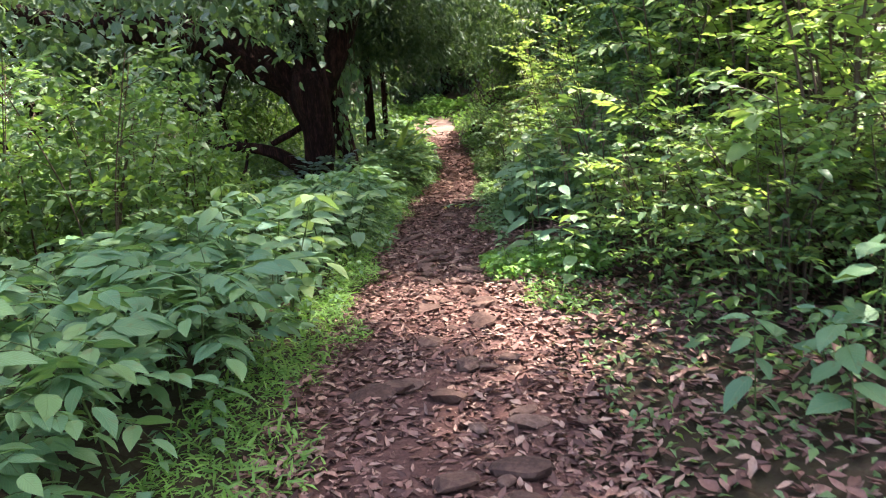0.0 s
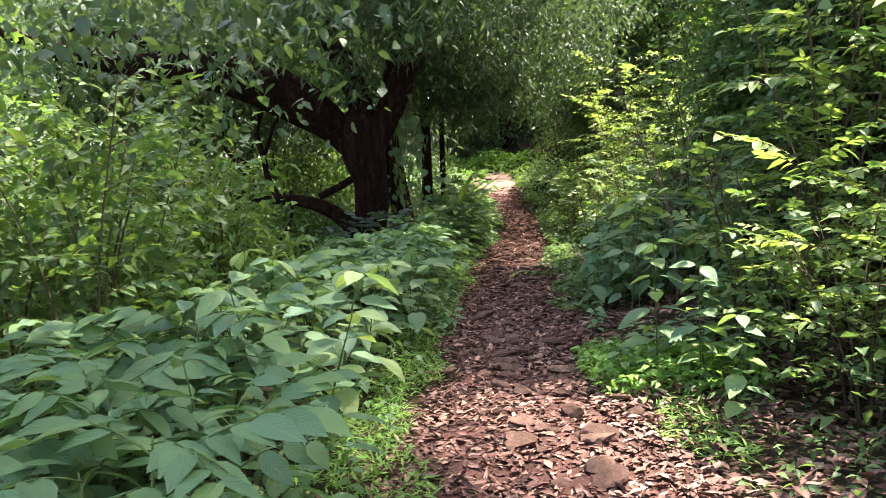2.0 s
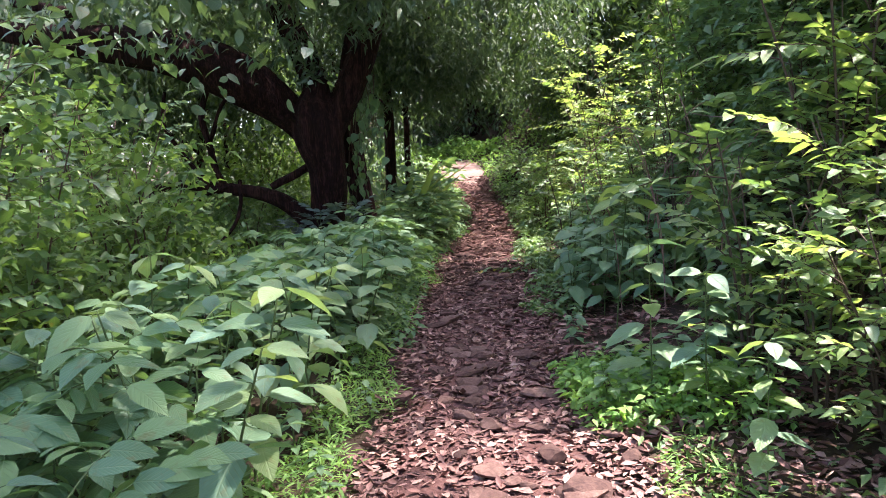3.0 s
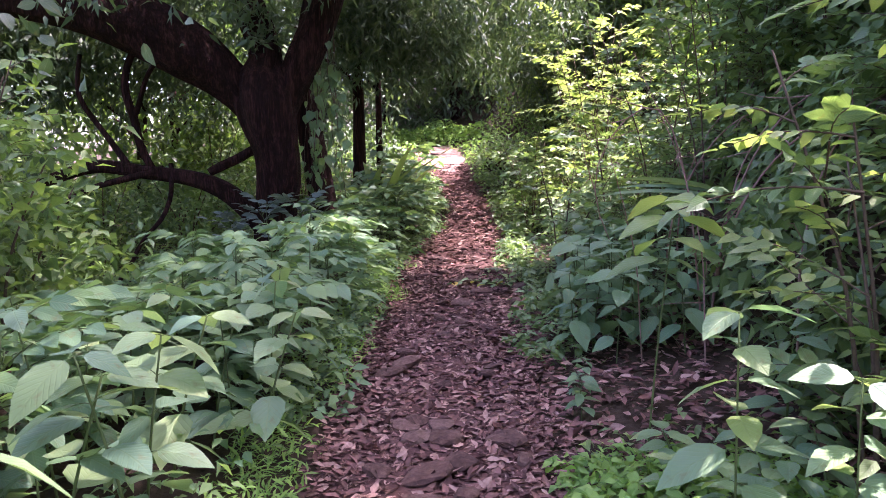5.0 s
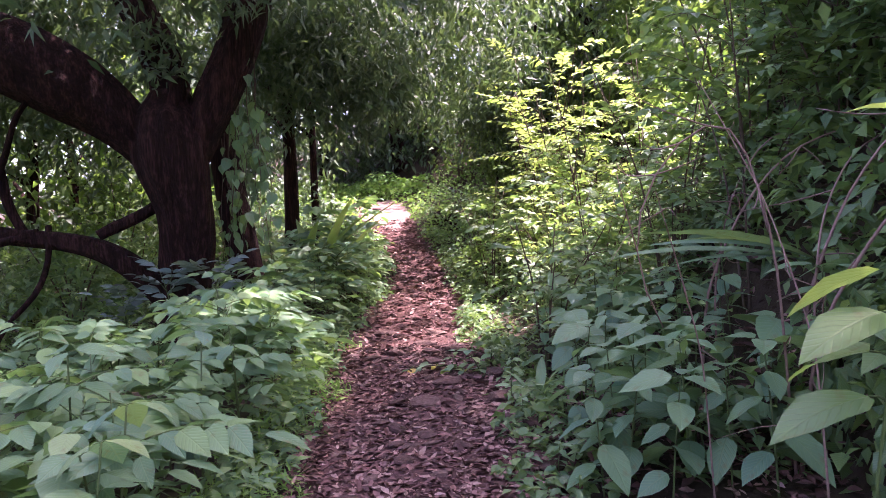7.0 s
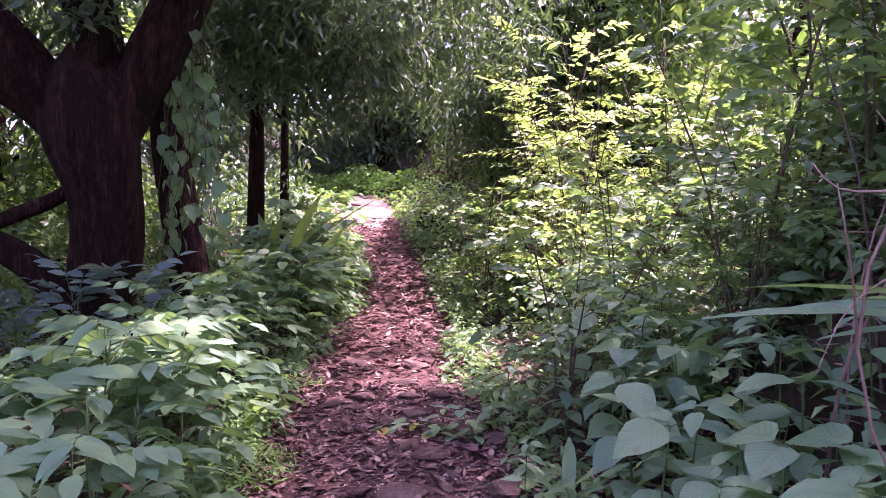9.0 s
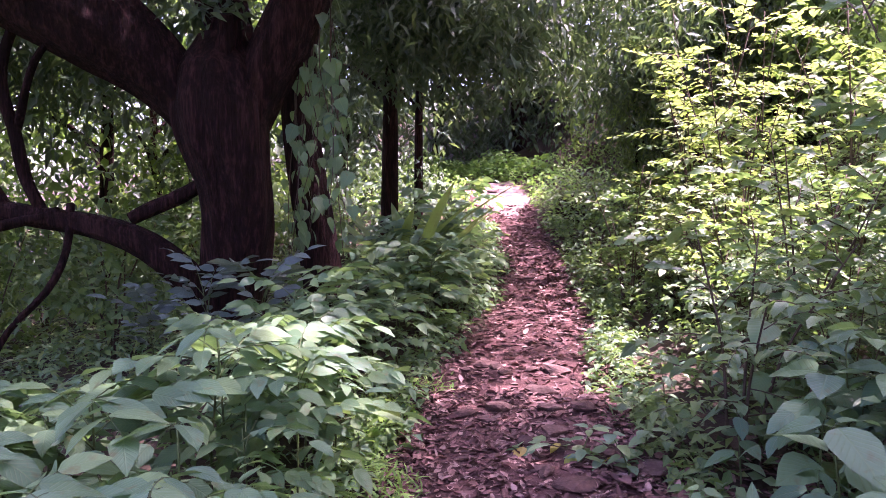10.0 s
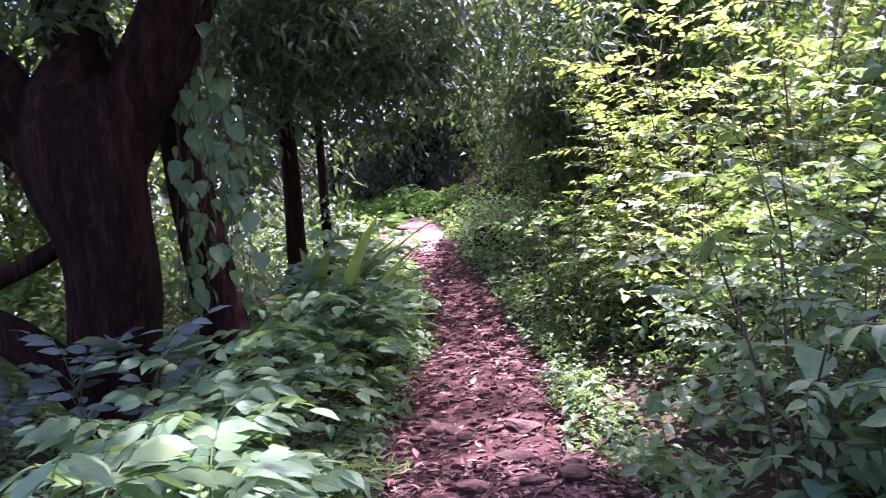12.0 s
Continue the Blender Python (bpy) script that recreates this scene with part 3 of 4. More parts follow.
FAR = [  # x, y, height, radius, crown low, leaf material, bunches, trunk radius
    (6.6, 28.0, 8.5, 3.6, 0.0, M_BRIGHT, 1900, 0.22), (0.8, 33.0, 9.5, 4.2, 0.0, M_MANGO, 2000, 0.25), (-4.2, 26.6, 8.5, 2.8, 0.3, M_MANGO, 1500, 0.15),
    (5.0, 23.8, 7.0, 2.4, 0.2, M_BRIGHT, 1100, 0.12), (8.0, 21.5, 8, 3.4, 0.0, M_BRIGHT, 1100, 0.2), (-7.5, 26.0, 9, 3.8, 0.0, M_MANGO, 1500, 0.22), (-12, 22, 9, 4.2, 0.0, M_BRIGHT, 1000, 0.2),
    (-2.2, 31.0, 9.5, 3.2, 0.3, M_MANGO, 1100, 0.2), (-10.8, 19.6, 7, 3.0, 0.0, M_BRIGHT, 800, 0.14), (-14, 15, 9, 4.2, 0.0, M_BRIGHT, 800, 0.2), (-9.5, 11.0, 7, 3.0, 0.0, M_BRIGHT, 750, 0.14),
    (-6.0, 20.8, 6, 2.4, 0.1, M_BRIGHT, 550, 0.10), (4.4, 37.0, 12, 5.0, 0.5, M_MANGO, 900, 0.3), (-5, 34, 12, 5, 0.0, M_MANGO, 1100, 0.3),
    (11, 29, 12, 5.0, 0.5, M_MANGO, 800, 0.3), (8.3, 17.6, 6.5, 2.4, 0.2, M_BRIGHT, 900, 0.12), (7.2, 12.0, 6.5, 2.5, 0.2, M_BRIGHT, 900, 0.12),
    # the tree at (7.5, 2.0) is out of view, added to shade the right-hand litter
    (8.4, 6.6, 6.5, 2.3, 0.4, M_BRIGHT, 800, 0.12), (7.5, 2.0, 7, 2.6, 0.6, M_BRIGHT, 450, 0.14), (-7.2, 6.0, 7.5, 2.8, 0.0, M_BRIGHT, 1200, 0.13), (-18, 26, 12, 6, 0.0, M_MANGO, 600, 0.25), (14, 18, 11, 5, 0.5, M_MANGO, 500, 0.25),
]
for k, (x, y, h, rad, lowz, mat, nb, tr) in enumerate(FAR):
    dark = mat is M_MANGO
    forest_tree(x, y, h, rad, lowz, 100 + k, mat, nb, (0.31, 0.09) if dark else (0.22, 0.10), HANG, 8, tr,
                label="tall dark green forest tree with low drooping foliage" if dark else "leafy light green forest tree against the light")
# never in view: trees added behind the camera only for their effect on light
for k, (x, y) in enumerate([(-4, -7), (3.5, -8), (8, -3), (-9, -3)]):
    forest_tree(x, y, 10, 4.2, 2.2, 150 + k, M_MANGO, 300, (0.28, 0.095), HANG, 9, 0.2, label="unseen forest tree added behind the start to hold back sky light")
# trees behind the bend and right of it, and dark ones on the slope
for x, y, h, rad, lowz, mat, nb, tr, leaf, txt in ((0.35, 31.0, 8.5, 3.2, 2.2, M_MANGO, 700, 0.26, (0.30, 0.085), "old reddish-trunked tree with drooping leaves behind the bend"),
                                                   (3.6, 23.6, 6.5, 1.7, 0.9, M_MANGO, 520, 0.12, (0.27, 0.08), "tree with long drooping grey-green leaves"),
                                                   (2.35, 23.3, 4.2, 0.62, 0.1, M_BRIGHT, 330, 0.05, (0.13, 0.05), "slim young tree hung with yellow-green climbers"),
                                                   (-6.4, 19.6, 7.0, 2.6, 0.0, M_MANGO, 220, 0.14, (0.24, 0.085), "dark green forest tree on the slope"),
                                                   (-9.2, 16.4, 7.5, 2.8, 0.0, M_MANGO, 300, 0.14, (0.24, 0.085), "dark green forest tree on the slope")):
    forest_tree(x, y, h, rad, lowz, 700 + int(10 * y), mat, nb, leaf, HANG, 10, tr, label=txt)
forest_tree(3.7, 11.3, 5.6, 1.7, 2.0, 750, M_SHRUB, 560, (0.17, 0.08), HANG, 8, 0.07, (-0.3, -0.3), "young tree with dark green leaves leaning over the bank")
# dark slim trunks past the big tree
forest_tree(-1.98, 20.0, 9, 2.4, 3.6, 171, M_MANGO, 420, trunk_r=0.16, lean=(-0.1, 0), label="slim black-trunked tree beside the path")
forest_tree(-1.62, 21.0, 8, 1.8, 3.8, 172, M_MANGO, 260, trunk_r=0.09, lean=(0.25, 0), label="thin brown-trunked tree beside the path")
# tree hung with climbers, beside the start of the walk
old_tree = forest_tree(-3.6, 5.2, 6.2, 2.4, 1.9, 273, M_MANGO, 560, (0.10, 0.058), LEAFLET, 9, 0.15, (0.0, 0.1), "climber-clad tree with overhanging leafy branches", 0.6, (1.0, 0.9))
s = Shape()
r = np.random.default_rng(174)
turn, off = r.uniform(0, 6.28, 130), r.uniform(0.16, 0.3, 130)
cluster_leaves(s, np.stack([off * np.cos(turn), off * np.sin(turn), r.uniform(0.9, 4.0, 130)], 1), 5, 0.06, 0.13, 0.10, HEART, 0, 0.6, r)
tagged(part("climber_leaves", s.mesh("climber_leaves", [M_SHRUB]), old_tree), "heart-shaped climber leaves", kind="stuff")
# unseen high crowns, added over the walk to block the sun
SHADE_CROWNS = [(4.6, -4.9, 2.75, 620), (8.6, -4.9, 2.75, 270), (12.4, -4.9, 2.75, 560), (17.6, -4.9, 2.75, 560), (10.7, -1.9, 1.6, 300), (12.6, -1.4, 1.8, 520), (2.2, -3.3, 2.2, 460), (4.6, -1.8, 1.15, 290), (11.4, -1.4, 1.3, 300), (13.2, -2.3, 1.1, 240), (15.0, -2.2, 1.2, 260), (6.2, -3.8, 1.1, 260), (12.0, -2.3, 1.2, 280)]
for k, (y, cx, rad, nb) in enumerate(SHADE_CROWNS):
    forest_tree(7.8 + 0.3 * (k % 3), y, 9.2 + 0.4 * (k % 2), rad, 6.4, 174 + k, M_MANGO, nb, (0.28, 0.095), HANG, 10, 0.15, (-2.4, 0), "unseen tall leaning tree added to shade the path", 0.7, (cx, 0.1))


# ---- plants ----
def frond_mesh(seed, pairs, size, leaf_l, leaf_w, mat):
    """A feathered leaf along x: a stalk with pairs of leaflets and one at the tip."""
    r = np.random.default_rng(seed)
    s = Shape()
    u = np.linspace(0, 1, 9)
    line = np.stack([u * size, 0.04 * size * np.sin(3 * u + seed), 0.10 * size * np.sin(2.6 * u) - 0.32 * size * u ** 2.2], 1)
    s.tube(line, np.linspace(0.0035, 0.0012, 9), 4, 1)
    at, way, ln = [], [], []
    for k in range(pairs):
        q = 0.34 + 0.6 * k / pairs
        p = np.array([np.interp(q, u, line[:, c]) for c in range(3)])
        for sgn in (-1, 1):
            a = radians(r.uniform(48, 66))
            at.append(p + r.normal(0, 0.004, 3)), way.append((math.cos(a), sgn * math.sin(a), r.uniform(-0.35, 0.05)))
            ln.append(leaf_l * (0.8 + 0.35 * math.sin(math.pi * (q - 0.2))) * r.uniform(0.9, 1.1))
    at.append(line[-1]), way.append((1, r.uniform(-0.2, 0.2), -0.5)), ln.append(leaf_l * 1.1)
    ln = np.array(ln)
    up = np.array((0, 0, 1.0)) + r.normal(0, 0.22, (len(at), 3))
    s.leaves(at, way, up, ln, ln * leaf_w / leaf_l, LEAFLET, 0)
    return s.mesh("frond", [mat, M_STALK])


def stem_mesh(line, r0, r1, mat, sides=5):
    s = Shape()
    s.tube(line, np.linspace(r0, r1, len(line)), sides, 0, 0.05)
    return s.mesh("stem", [mat])



def frond_detailed(seed, pairs, size, parent, m):
    """A feathered leaf whose leaflets are parts of their own."""
    r = np.random.default_rng(seed)
    u = np.linspace(0, 1, 9)
    line = np.stack([u * size, 0.04 * size * np.sin(3 * u + seed), 0.10 * size * np.sin(2.6 * u) - 0.32 * size * u ** 2.2], 1)
    s = Shape()
    s.tube(line, np.linspace(0.0035, 0.0012, 9), 4, 0)
    fr = part("frond", s.mesh("frond", [M_STALK]), parent, m)
    for k in range(2 * pairs + 1):
        q = 0.34 + 0.6 * (k // 2) / pairs if k < 2 * pairs else 1.0
        p = [np.interp(q, u, line[:, c]) for c in range(3)]
        a = radians(r.uniform(45, 66)) * (1 if k % 2 else -1) if k < 2 * pairs else 0.0
        part("leaflet", LEAFLETS[k % 3], fr, aim(p, (math.cos(a), math.sin(a), r.uniform(-0.3, 0.1)), r.uniform(-14, 14), r.uniform(0.85, 1.15)))
    return fr


FRONDS = [frond_mesh(300 + k, 3 + k % 3, 0.36 + 0.04 * (k % 3), 0.125, 0.064, M_SEED) for k in range(6)]


def seedling(height, n, seed, fronds, label, group, mat=M_STALK, detailed=False, lift=0.0):
    """An upright stem with feathered leaves all round, the topmost nearly flat."""
    r = np.random.default_rng(seed)
    ob = thing("leafy_seedling", 0, 0, -50, label, "plant", group)
    bend = r.normal(0, 0.07, 2)
    line = smooth_line([(0, 0, -0.04), (bend[0] * 0.4, bend[1] * 0.4, height * 0.5), (bend[0], bend[1], height)], 8)
    part("stem", stem_mesh(line, 0.007, 0.003, mat), ob)
    for k in range(n):
        q = 0.35 + 0.65 * (k + 0.5) / n
        p = [np.interp(q * height, line[:, 2], line[:, c]) for c in range(3)]
        a = k * 2.4 + r.uniform(-0.4, 0.4)
        m = aim(p, (math.cos(a), math.sin(a), r.uniform(0.05, 0.75) + lift), r.uniform(-15, 15), r.uniform(0.8, 1.2))
        if detailed:
            frond_detailed(seed * 20 + k, 3 + k % 2, 0.38, ob, m)
        else:
            tagged(part("frond", fronds[int(r.integers(len(fronds)))], ob, m), kind="stuff")
    return ob


def leaf_mesh(seed, length, width, mat, shape=OVATE, stalk=0.03):
    s = Shape()
    r = np.random.default_rng(seed)
    s.tube([(0, 0, 0), (stalk * 0.5, 0, 0.004), (stalk, 0, 0.002)], [0.002, 0.0017, 0.0015], 4, 1)
    s.leaves([(stalk, 0, 0.002)], [(1, 0, -0.25)], [(r.normal(0, 0.1), r.normal(0, 0.12), 1)], length, width, shape, 0)
    return s.mesh("leaf", [mat, M_STALK])


BROADS = [leaf_mesh(340 + k, 0.15 + 0.012 * k, 0.096 + 0.006 * (k % 3), M_BROAD) for k in range(5)]
LIMES = [leaf_mesh(350 + k, 0.15, 0.085, M_LIME) for k in range(3)]
LEAFLETS = [leaf_mesh(390 + k, 0.14, 0.068, M_SEED, LEAFLET, 0.004) for k in range(3)]


def broad_herb(height, levels, seed, leaves, label, group, size=1.0, low=0.3):
    """An upright herb with opposite broad leaves, smaller towards the top."""
    r = np.random.default_rng(seed)
    ob = thing("broadleaf_herb", 0, 0, -50, label, "plant", group)
    bend = r.normal(0, 0.06, 2)
    line = smooth_line([(0, 0, -0.04), (bend[0] * 0.4, bend[1] * 0.4, height * 0.5), (bend[0], bend[1], height)], 8)
    part("stem", stem_mesh(line, 0.006, 0.003, M_STALK), ob)
    for k in range(levels):
        q = low + (1 - low) * k / max(1, levels - 1)
        p = [np.interp(q * height, line[:, 2], line[:, c]) for c in range(3)]
        a0 = k * 1.45 + r.uniform(-0.3, 0.3)
        for a in ((a0, a0 + math.pi) if k < levels - 1 else (a0, a0 + 2.1, a0 + 4.2)):
            part("leaf", leaves[int(r.integers(len(leaves)))], ob, aim(p, (math.cos(a), math.sin(a), r.uniform(-0.15, 0.45)), r.uniform(-20, 20), size * r.uniform(0.75, 1.2) * (1.05 - 0.25 * q)))
    return ob


def spray_shape(seed, length, n, leaf_l, leaf_w, mat, shape=SPRIG):
    """A twig along x with leaves set alternately."""
    r = np.random.default_rng(seed)
    s = Shape()
    u = np.linspace(0, 1, 7)
    line = np.stack([u * length, 0.07 * length * np.sin(3 * u + seed), 0.08 * length * np.sin(2 * u) - 0.22 * length * u * u], 1)
    s.tube(line, np.linspace(0.0045, 0.0015, 7), 4, 1)
    q = np.linspace(0.15, 1, n)
    at = np.stack([np.interp(q, u, line[:, c]) for c in range(3)], 1)
    sg = np.where(np.arange(n) % 2, 1, -1)
    a = np.radians(r.uniform(30, 75, n)) * sg
    way = np.stack([np.cos(a), np.sin(a), r.uniform(-0.5, 0.25, n)], 1)
    ln = leaf_l * r.uniform(0.7, 1.2, n)
    s.leaves(at, way, np.array((0, 0, 1.0)) + r.normal(0, 0.3, (n, 3)), ln, ln * leaf_w / leaf_l, shape, 0)
    return s, mat


SPRAYS = [spray_shape(360 + k, 0.5 + 0.05 * (k % 3), 13 + k, 0.105, 0.055, M_SHRUB) for k in range(5)]
SPRAYS_LIME = [spray_shape(370 + k, 0.45 + 0.05 * (k % 3), 13 + k, 0.10, 0.052, M_LIME) for k in range(3)]


def shrub(height, width, stems, sprays_n, seed, sprays, label, group):
    r = np.random.default_rng(seed)
    ob = thing("leafy_shrub", 0, 0, -50, label, "shrub", group)
    for k in range(stems):
        a = k * 6.28 / stems + r.uniform(-0.4, 0.4)
        h = height * r.uniform(0.7, 1.0)
        w = width * r.uniform(0.4, 1.0)
        tip = (math.cos(a) * w, math.sin(a) * w, h)
        line = smooth_line([(0.05 * math.cos(a), 0.05 * math.sin(a), -0.05), (tip[0] * 0.35, tip[1] * 0.35, h * 0.5), tip], 9)
        stem = part("stem", stem_mesh(line, 0.011, 0.004, M_TWIG), ob)
        s, mats = Shape(), [M_TWIG]
        for j in range(sprays_n):
            q = 0.25 + 0.75 * (j + r.uniform(0, 1)) / sprays_n
            p = [np.interp(q, np.linspace(0, 1, 9), line[:, c]) for c in range(3)]
            b = r.uniform(0, 6.28)
            spray, mat = sprays[int(r.integers(len(sprays)))]
            if mat not in mats:
                mats.append(mat)
            s.add(spray, aim(p, (math.cos(b) + 0.4 * math.cos(a), math.sin(b) + 0.4 * math.sin(a), r.uniform(0.0, 0.8)), r.uniform(-20, 20), r.uniform(0.75, 1.2)), (mats.index(mat), 0))
        tagged(part("foliage", s.mesh("foliage", mats), stem), kind="stuff")
    return ob


SEED_LABEL = "green seedling with feathered drooping leaves beside the path"
HERB_LABEL = "upright green herb with broad toothed leaves"
SHRUB_LABEL = "straggling green shrub on the bank"
LIME_LABEL = "sunlit yellow-green leafy shrub"
SEEDLINGS = [seedling(0.55 + 0.09 * (k % 3), 9 + k % 3, 400 + k, FRONDS, SEED_LABEL, "seedlings along the path") for k in range(5)]
NEAR_SEEDLINGS = [seedling(0.6 + 0.1 * k, 8, 410 + k, FRONDS, SEED_LABEL, "seedlings along the path", M_STALK, True) for k in range(3)]
HERBS = [broad_herb(0.5 + 0.1 * (k % 3), 5 + k % 2, 420 + k, BROADS, HERB_LABEL, "broadleaf herbs") for k in range(4)]
PALES = [leaf_mesh(355 + k, 0.18 + 0.014 * k, 0.118, M_PALE) for k in range(3)]
PALE_HERBS = [broad_herb(0.6 + 0.12 * k, 5, 430 + k, PALES, "pale green herb with large toothed leaves beside the path", "pale herbs") for k in range(2)]
SHRUBS = [shrub(1.3 + 0.25 * k, 0.55, 4, 7, 440 + k, SPRAYS, SHRUB_LABEL, "shrubs on the bank") for k in range(3)]
LIME_SHRUBS = [shrub(1.5 + 0.3 * k, 0.6, 5, 7, 450 + k, SPRAYS_LIME + SPRAYS[:1], LIME_LABEL, "sunlit shrubs") for k in range(2)]


def bush(height, radius, n, seed, mat, label, group):
    """A far shrub: a few stems under one mass of leaves."""
    r = np.random.default_rng(seed)
    ob = thing("leafy_bush", 0, 0, -50, label, "shrub", group)
    for k in range(4):
        a = k * 1.6 + r.uniform(-0.4, 0.4)
        tip = (math.cos(a) * radius * 0.6, math.sin(a) * radius * 0.6, height * 0.9)
        part("stem", stem_mesh(smooth_line([(0, 0, -0.05), (tip[0] * 0.3, tip[1] * 0.3, height * 0.5), tip], 8), 0.014, 0.005, M_TWIG), ob)
    s = Shape()
    cluster_leaves(s, bunches((0, 0, height * 0.58), (radius, radius, height * 0.46), n, r, 0.3), 9, 0.12, 0.125, 0.064, SMALL, 0, 0.35, r)
    tagged(part("foliage", s.mesh("foliage", [mat]), ob), kind="stuff")
    return ob


BUSHES = [bush(1.4 + 0.3 * k, 0.75, 100, 460 + k, M_BRIGHT if k else M_SHRUB, "bushy light green shrub on the slope", "bushes on the slope") for k in range(3)]
TALL_SHRUBS = [shrub(2.7, 0.75, 5, 9, 455, SPRAYS_LIME, "tall sunlit yellow-green shrub on the bank", "sunlit shrubs")]
used_first = set()


def put(kinds, k, x, y, turn, size, sink=0.0):
    """Sets a plant on the ground: the first of each kind moves there, later ones are copies."""
    ob = kinds[k]
    m = pose(x, y, gz(x, y) - sink, 0, 0, turn) @ Matrix.Scale(size, 4)
    if ob.name in used_first:
        c = copy_thing(ob, m)
        c.scale = (size, size, size)
        return c
    used_first.add(ob.name)
    ob.matrix_basis = m
    return ob


def scatter(kinds, n, x_of, y0, y1, sizes, seed, gap, keep=None):
    """Plants spread over a stretch, no two nearer than gap. x_of: offsets from the path's middle."""
    r = np.random.default_rng(seed)
    placed, tries = [], 0
    while len(placed) < n and tries < n * 30:
        tries += 1
        y = r.uniform(y0, y1)
        d = r.uniform(*x_of)
        x = float(beside(y, d))
        if any((x - a) ** 2 + (y - b) ** 2 < gap * gap for a, b in placed) or math.hypot(x - TREE[0], y - TREE[1]) < 0.6 or (keep and not keep(x, y)):
            continue
        placed.append((x, y))
        put(kinds, int(r.integers(len(kinds))), x, y, r.uniform(0, 360), r.uniform(*sizes))


scatter(NEAR_SEEDLINGS, 10, (-1.5, -1.0), 2.4, 13.0, (0.9, 1.25), 11, 0.4, lambda x, y: not 5.4 < y < 8.6)
scatter(SEEDLINGS, 58, (-2.6, -1.05), 2.0, 14.5, (0.85, 1.25), 1, 0.3, lambda x, y: not ((5.4 < y < 8.6 and x > -2.0) or (y > 12.3 and x < -1.8)))
scatter(SEEDLINGS, 28, (-1.9, -0.95), 12.5, 21.0, (0.9, 1.2), 2, 0.3)
scatter(SEEDLINGS, 10, (-2.6, -1.2), 16.5, 22.0, (1.2, 1.6), 12, 0.4)
scatter(PALE_HERBS, 26, (-2.1, -1.0), 5.4, 8.9, (1.05, 1.45), 14, 0.3)
scatter(HERBS, 28, (-2.4, -1.0), 3.5, 13.5, (0.9, 1.35), 3, 0.3, lambda x, y: not (y > 12.3 and x < -1.8))
scatter(HERBS, 30, (0.95, 2.3), 7.5, 14.5, (0.7, 1.2), 4, 0.28, lambda x, y: not (8.2 < y < 9.9 and x < 1.9))
scatter(HERBS, 11, (-0.98, -0.74), 3.0, 19.0, (0.35, 0.6), 21, 0.6)
scatter(HERBS, 11, (0.72, 0.95), 6.0, 20.0, (0.35, 0.6), 22, 0.6)
for x, y, t in ((2.45, 17.3, 0), (3.1, 18.4, 80), (2.6, 19.4, 160), (3.7, 17.2, 220), (2.9, 20.4, 30), (2.7, 5.0, 40), (3.3, 6.1, 130), (3.5, 4.4, 300), (3.0, 7.4, 200), (2.3, 7.7, 10), (2.95, 8.3, 270)):
    put(TALL_SHRUBS, 0, x, y, t, 0.95 + 0.04 * (t % 7) + 0.24 * (y < 9 or y > 17))
scatter(SHRUBS, 10, (1.5, 4.5), 2.0, 8.5, (0.8, 1.15), 5, 0.5, lambda x, y: y < 4.8 or x > 2.4)
scatter(LIME_SHRUBS, 11, (1.85, 2.8), 4.2, 6.8, (0.6, 0.95), 16, 0.4)
scatter(SHRUBS, 20, (1.25, 3.6), 7.5, 20.0, (0.75, 1.15), 6, 0.5, lambda x, y: not (7.6 < y < 11.8 and x < 2.35))
scatter(LIME_SHRUBS, 9, (1.9, 3.6), 3.6, 8.0, (0.9, 1.2), 7, 0.6)
scatter(LIME_SHRUBS, 8, (1.7, 3.6), 16.0, 20.0, (0.9, 1.25), 8, 0.6)
scatter(BUSHES, 26, (-7.5, -3.2), 6.0, 22.0, (0.8, 1.3), 9, 0.7, lambda x, y: not (x > -6.8 and 10.5 < y < 15.6))
scatter(BUSHES, 14, (-5.5, -2.9), 2.5, 10.5, (0.8, 1.1), 15, 0.7)
scatter(BUSHES, 34, (3.0, 9.5), 7.0, 28.0, (0.9, 1.5), 13, 0.8, lambda x, y: not (x < 4.3 and 15.8 < y < 20.5))
for k, (x, y) in enumerate(((2.95, 9.5), (2.85, 10.3), (2.95, 11.1), (3.3, 10.0), (3.4, 10.8))):
    put(BUSHES, 0, x, y, 83 * k, 0.9 + 0.08 * k)
for k, (x, y) in enumerate(((1.9, 13.2), (2.2, 14.0), (1.8, 14.6), (2.5, 14.8), (2.3, 12.9), (2.7, 13.8), (2.0, 15.4), (2.8, 15.6))):
    put(SHRUBS, k % 2, x, y, 61 * k, 0.66 + 0.03 * (k % 4))
for x, y in ((2.75, 9.3), (2.7, 10.1), (2.65, 10.9), (2.75, 11.6), (2.5, 8.7), (2.1, 12.3)):
    put(SHRUBS, 1, x, y, 70 * y, 0.8)

# undergrowth too dense to count


def bare_bank(x, y):
    """The shaded earth face of the bank and the litter at its foot."""
    return ((x > 1.7) & (x < 2.6) & (y > 10.0) & (y < 11.8)) | ((x < 1.75) & (y > 8.3) & (y < 9.7))


